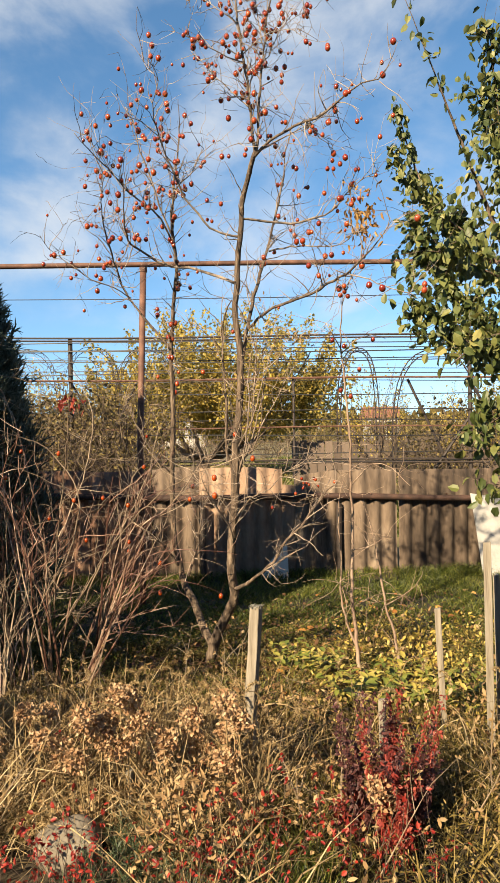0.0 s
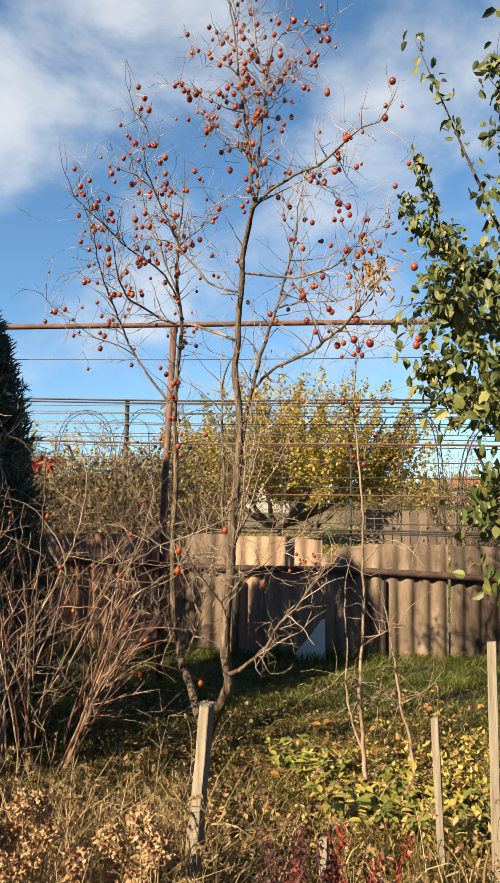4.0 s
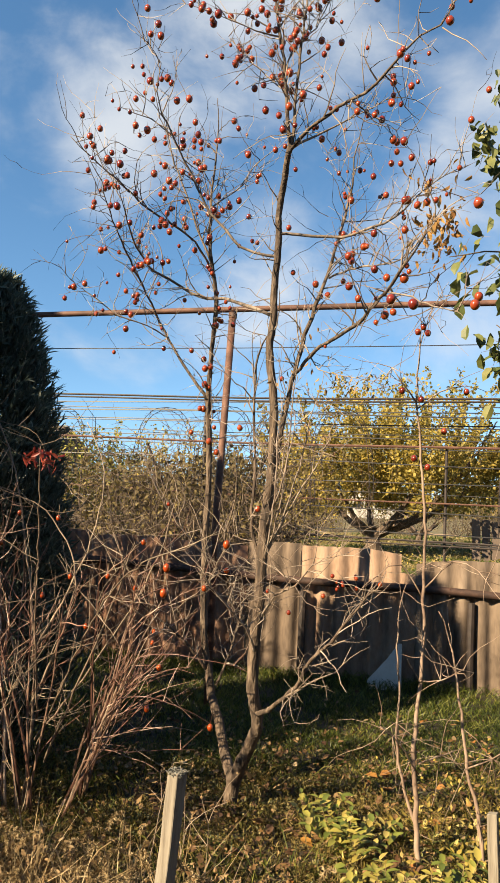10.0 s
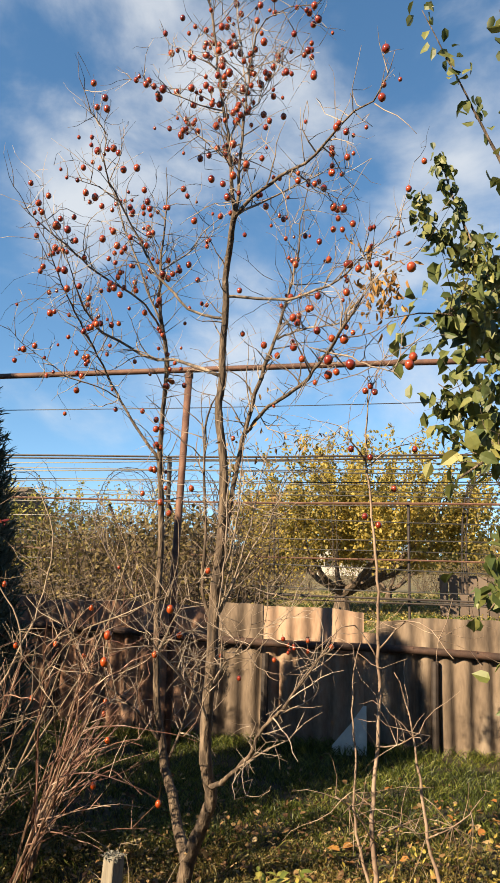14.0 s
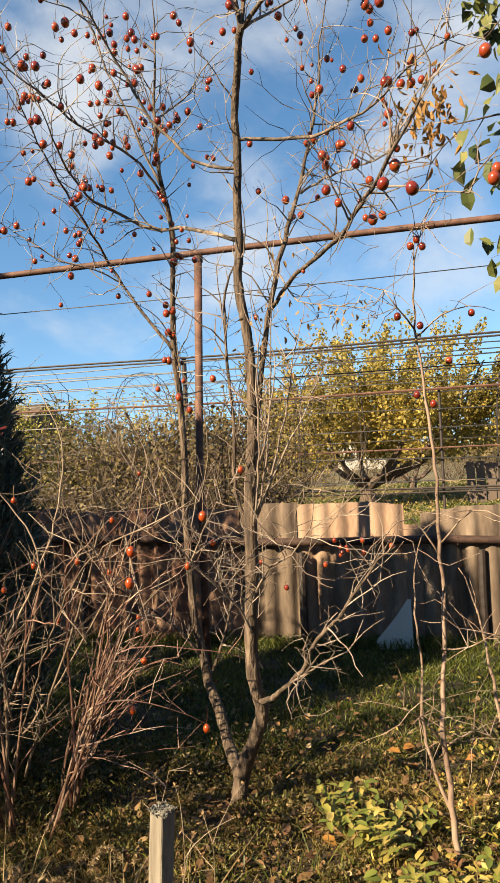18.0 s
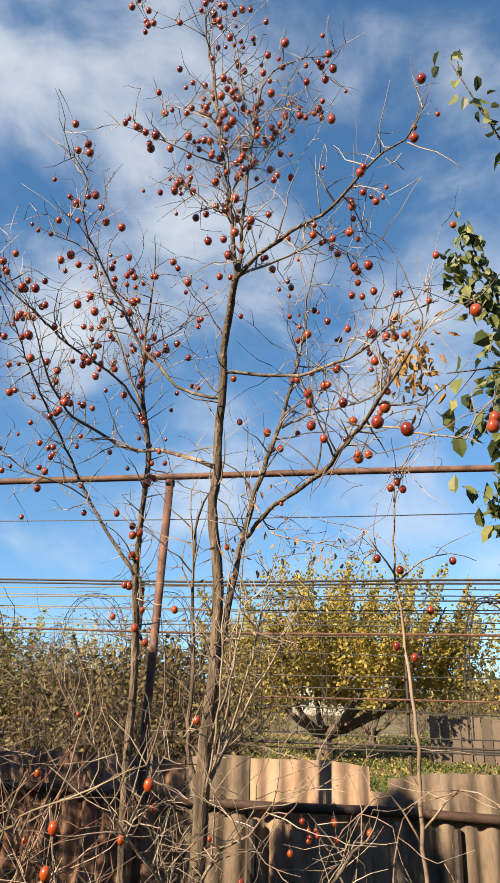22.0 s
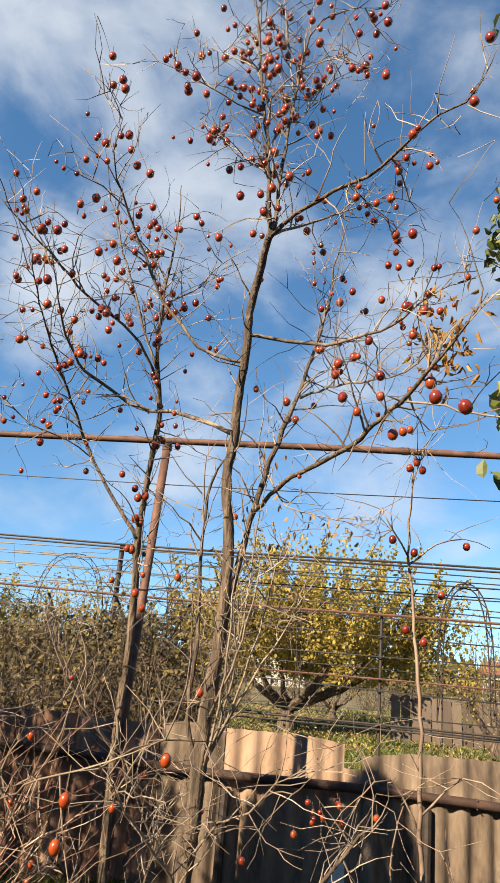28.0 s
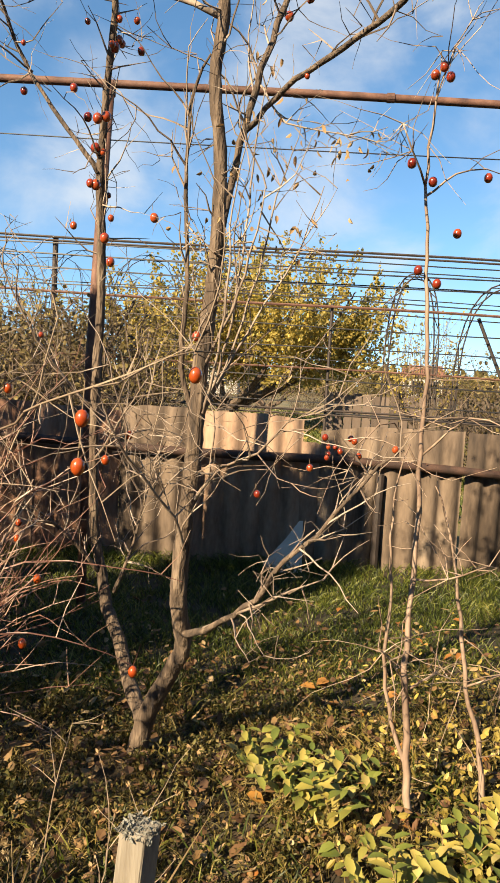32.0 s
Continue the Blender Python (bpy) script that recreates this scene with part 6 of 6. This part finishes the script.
def build_gold_tree(label, x, y, tall, width, seed, leaves, material=GOLD_LEAF, shoots=26, shift=0.0):
    random.seed(seed)
    root = thing("orchard_tree", label, "tree", (x, y, GROUND), "orchard trees beyond the fence")
    u = tall / 3.4
    s = Soup()
    s.tube(dense([(0, 0, -0.1, 46 * tall), (0.02, 0, 0.3 * u, 40 * tall), (0.05, 0, 0.55 * u, 34 * tall)], 0.1, 0.012), 9, 0.1)
    part("trunk", s, BARK, root)
    lf, tw = Soup(), Soup()
    for i in range(7):
        a = 2 * math.pi * (i + random.random() * 0.7) / 7
        e = Vector((shift + math.cos(a) * width * 0.38, math.sin(a) * width * 0.3, tall * random.uniform(0.45, 0.7)))
        b = Soup()
        b.tube(dense([(0.03, 0, 0.36 * u, 22 * tall), (e.x * 0.4, e.y * 0.4, 0.52 * u + 0.12 * e.z, 14 * tall), (e.x * 0.75, e.y * 0.75, 0.36 * u + 0.5 * e.z, 8 * tall), (e.x, e.y, e.z, 3.5 * tall)], 0.12, 0.02), 6, 0.08)
        part("limb", b, BARK, root)
        for _ in range(14):
            tw.tube(twig_run((e.x * 0.6, e.y * 0.6, 0.5 * u + 0.4 * e.z), wild(0.7, 0.1), random.uniform(0.3, 0.9) * u, 0.007, 0.4, 0, 0.12), 4)
    clumps = []
    for _ in range(shoots * 3):
        a, r = random.uniform(0, 2 * math.pi), random.random() ** 0.55
        px, py = shift + math.cos(a) * r * width * 0.5, math.sin(a) * r * width * 0.4
        top = tall * (1 - 0.34 * r ** 2.2) * random.choice((random.uniform(0.66, 0.86), random.uniform(0.8, 0.98), random.uniform(0.95, 1.08)))
        low = tall * random.uniform(0.25, 0.50)
        run = twig_run((px * 0.8, py * 0.8, low), Vector((px * 0.18, py * 0.18, 1.2)), max(top - low, 0.3), 0.009, 0.16, 0, 0.2)
        tw.tube(run, 4)
        clumps.append((run, random.choice((0.25, 0.6, 1.0, 1.3, 1.7))))
    tagged(part("twigwork", tw, BRUSH, root), kind="stuff")
    per = leaves / sum(k for _, k in clumps)
    for run, k in clumps:
        for _ in range(int(per * k)):
            i = int(len(run) * random.random() ** 1.15)
            q = run[min(i, len(run) - 1)]
            loose = (0.085 - 0.05 * i / len(run)) * u
            p = Vector(q[:3]) + Vector((random.gauss(0, loose), random.gauss(0, loose), random.gauss(0, 0.08)))
            sz = random.uniform(0.6, 1.2)
            lf.leaf(p, wild(0.8, -0.5), wild(0.8, 0.5), 0.066 * sz * min(u, 1.6), 0.047 * sz * min(u, 1.6))
    tagged(part("crown", lf, material, root), kind="stuff")


build_gold_tree("broad golden-leaved orchard tree with upright shoots", -1.50, 22.0, 5.35, 8.6, 121, 38000, shoots=80, shift=0.75)
build_gold_tree("yellow-green bushy tree behind the slate fence", -5.1, 11.2, 2.75, 2.1, 123, 11000, YELLOW_GREEN)
build_gold_tree("olive-yellow bushy orchard tree", -4.3, 13.6, 2.9, 2.8, 127, 9000, shoots=34)
build_gold_tree("thin orchard tree with orange-yellow leaves", 4.9, 14.0, 2.6, 2.6, 124, 3200)
build_gold_tree("far yellowing orchard tree", -3.4, 18.0, 3.1, 3.6, 125, 3000)
build_gold_tree("far thinly leaved orchard tree", 3.4, 19.0, 3.3, 2.4, 126, 1200, shoots=14)


FAR = ((-11, 24, 3.6, 4.5), (-7.5, 27, 3.2, 4.0), (5.2, 25, 2.5, 3.0), (8.0, 28, 3.0, 4.0), (11.5, 30, 3.2, 5.0), (2.6, 31, 2.4, 3.0), (-15, 30, 4.2, 5.5), (15.5, 33, 3.6, 5.0), (-0.5, 29, 3.2, 4.0), (6.8, 17.5, 2.0, 2.2))
for i, (x, y, tall, width) in enumerate(FAR):
    build_gold_tree("far orchard tree in dull autumn leaf", x, y, tall, width, 180 + i, 2600, OLIVE_LEAF, 16)


def build_thicket(x, y, tall, width, seed, stems, leafy=0):
    random.seed(seed)
    root = thing("thicket_shrub", "bare grey-brown thicket shrub behind the fence", "shrub", (x, y, GROUND), "thicket shrubs beyond the fence")
    tw = Soup()
    for _ in range(int(stems * 2.0)):
        at = (random.uniform(-.5, .5) * width * 0.6, random.uniform(-.4, .4), 0)
        w = Vector((random.gauss(0, 0.4), random.gauss(0, 0.3), 1))
        run = twig_run(at, w, tall * random.uniform(0.5, 1.1), random.uniform(0.006, 0.013), 0.3, 0.02, 0.16)
        tw.tube(run, 4)
        for _ in range(5):
            q = random.choice(run[1:])
            tw.tube(twig_run(q[:3], wild(0.8, 0.5), random.uniform(0.2, 0.7), 0.005, 0.35, 0, 0.14), 3)
    tagged(part("brushwood", tw, BRUSH, root), kind="stuff")
    if leafy:
        lf = Soup()
        for _ in range(leafy * 4):
            lf.leaf((random.gauss(0, width * 0.3), random.gauss(0, 0.3), tall * random.uniform(0.12, 1.0)), wild(1, -0.3), wild(1), 0.06, 0.045)
        tagged(part("leafage", lf, DULL_LEAF, root), kind="stuff")


for i, (x, y, tall, width, n, leafy) in enumerate(((-5.6, 9.4, 1.0, 1.8, 30, 40), (-4.3, 9.8, 1.0, 1.8, 34, 70), (-3.2, 9.2, 2.0, 1.6, 50, 200), (-2.0, 9.6, 2.2, 1.6, 52, 260),
                                                   (-2.6, 9.3, 1.7, 0.9, 30, 120), (-3.6, 11.6, 1.9, 1.6, 36, 300), (-2.6, 11.8, 2.1, 1.6, 36, 300), (3.4, 11.5, 1.9, 1.6, 40, 160),
                                                   (4.4, 9.8, 1.6, 1.6, 40, 160), (3.0, 12.4, 1.4, 1.4, 34, 100), (5.6, 11, 2.0, 1.8, 40, 200), (-4.6, 12.4, 1.7, 1.8, 40, 700), (-3.6, 12.1, 1.9, 1.8, 40, 900), (-2.7, 12.0, 2.2, 1.4, 40, 800), (-7, 10.5, 2.0, 2.2, 46, 200),
                                                   (-9, 22, 1.3, 3.4, 40, 400), (-6, 23.5, 1.2, 3.4, 40, 400), (-10.5, 38, 1.7, 5.2, 60, 300), (-6.4, 38.4, 1.8, 5.2, 60, 260), (-2.2, 38, 1.7, 5.2, 60, 260), (2.0, 38.6, 1.75, 5.2, 60, 260), (6.2, 38, 1.7, 5.2, 60, 300))):
    build_thicket(x, y, tall, width, 130 + i, n, leafy)


def build_board_fence():
    root = thing("board_fence", "far weathered grey board fence along the field", "fence", (0, 21, GROUND), kind="structure")
    random.seed(151)
    s = Soup()
    s.box((-0.11, 0, 0), (0.11, 0.03, 1.15))
    me, worn = s.mesh("board", BOARD), s.mesh("dark_board", DARK_BOARD)
    for i in range(48):
        ob = new("board", worn if i < 11 else me)
        ob.parent = root
        ob.location = (1.35 + i * 0.25 + random.uniform(-.01, .01), random.uniform(0, 0.02), random.uniform(-0.1, 0.02))
    for z in (0.35, 1.0):
        s = Soup()
        s.box((1.2, 0.045, z), (13.4, 0.09, z + 0.08))
        part("batten", s, BOARD, root)


build_board_fence()


def build_house(x, y, w, d, h, roof_h, seed, label, roof=ROOF):
    root = thing("house", label, "house", (x, y, GROUND))
    s = Soup()
    s.box((-w / 2, -d / 2, -0.2), (w / 2, d / 2, h))
    part("wall", s, PLASTER, root)
    s = Soup()
    o = 0.25
    b = len(s.v)
    s.v += [Vector(q) for q in ((-w / 2 - o, -d / 2 - o, h - 0.05), (w / 2 + o, -d / 2 - o, h - 0.05), (w / 2 + o, d / 2 + o, h - 0.05), (-w / 2 - o, d / 2 + o, h - 0.05),
                                (-w / 2 - o, 0, h + roof_h), (w / 2 + o, 0, h + roof_h))]
    s.f += [(0, 1, 5, 4), (2, 3, 4, 5), (0, 4, 3), (1, 2, 5), (3, 2, 1, 0)]
    part("roof", s, roof, root)
    for k in (-0.25, 0.25):
        f = Soup()
        f.box((w * k - 0.5, -d / 2 - 0.04, 0.9), (w * k + 0.5, -d / 2 - 0.004, 2.0))
        win = part("window", f, PLASTER, root)
        g = Soup()
        g.box((w * k - 0.42, -d / 2 - 0.05, 0.98), (w * k + 0.42, -d / 2 - 0.044, 1.92))
        part("pane", g, GLASS, win)


build_house(11.2, 60, 2.6, 3, 2.3, 0.9, 1, "small far white house with a brick-red roof")
build_house(-18.9, 30, 4.4, 5, 3.5, 1.3, 2, "white-walled house beyond the orchard", BOARD)
build_house(-7.6, 80, 5.2, 5, 3.0, 1.2, 3, "far white house behind the golden trees", BOARD)


def build_far_woods():
    random.seed(171)
    s = Soup()
    for _ in range(9000):
        x = random.uniform(-90, 90)
        y = random.uniform(85, 120)
        top = 3.2 + 2.2 * noise.noise(Vector((x * 0.05, 0, 3))) + 1.2 * noise.noise(Vector((x * 0.3, 1, 3)))
        s.leaf((x, y, random.uniform(0, max(top, 0.8))), wild(1, 0.6), wild(1), random.uniform(0.7, 1.5), random.uniform(0.5, 1.0))
    tagged(new("far_woods", s.mesh("far_woods", OLIVE)), "low far tree line at the edge of the field", "woods", kind="stuff")


build_far_woods()


# ---------------------------------------------------------------- unseen walls that close the place, added to cut and bounce skylight
def build_rear_wall():
    s = Soup()
    s.box((-2.6, -4.6, -0.2), (11.0, -4.3, 5.2))
    tagged(new("wall_rear", s.mesh("wall_rear", PLASTER)), "plain white plastered wall added unseen behind the walk to shape the light", "wall", kind="structure")
    s = Soup()
    s.box((8.0, -4.3, -0.2), (8.3, 7.0, 3.4))
    tagged(new("wall_side", s.mesh("wall_side", BOARD)), "plain weathered board wall added unseen beside the garden to block skylight", "wall", kind="structure")


build_rear_wall()
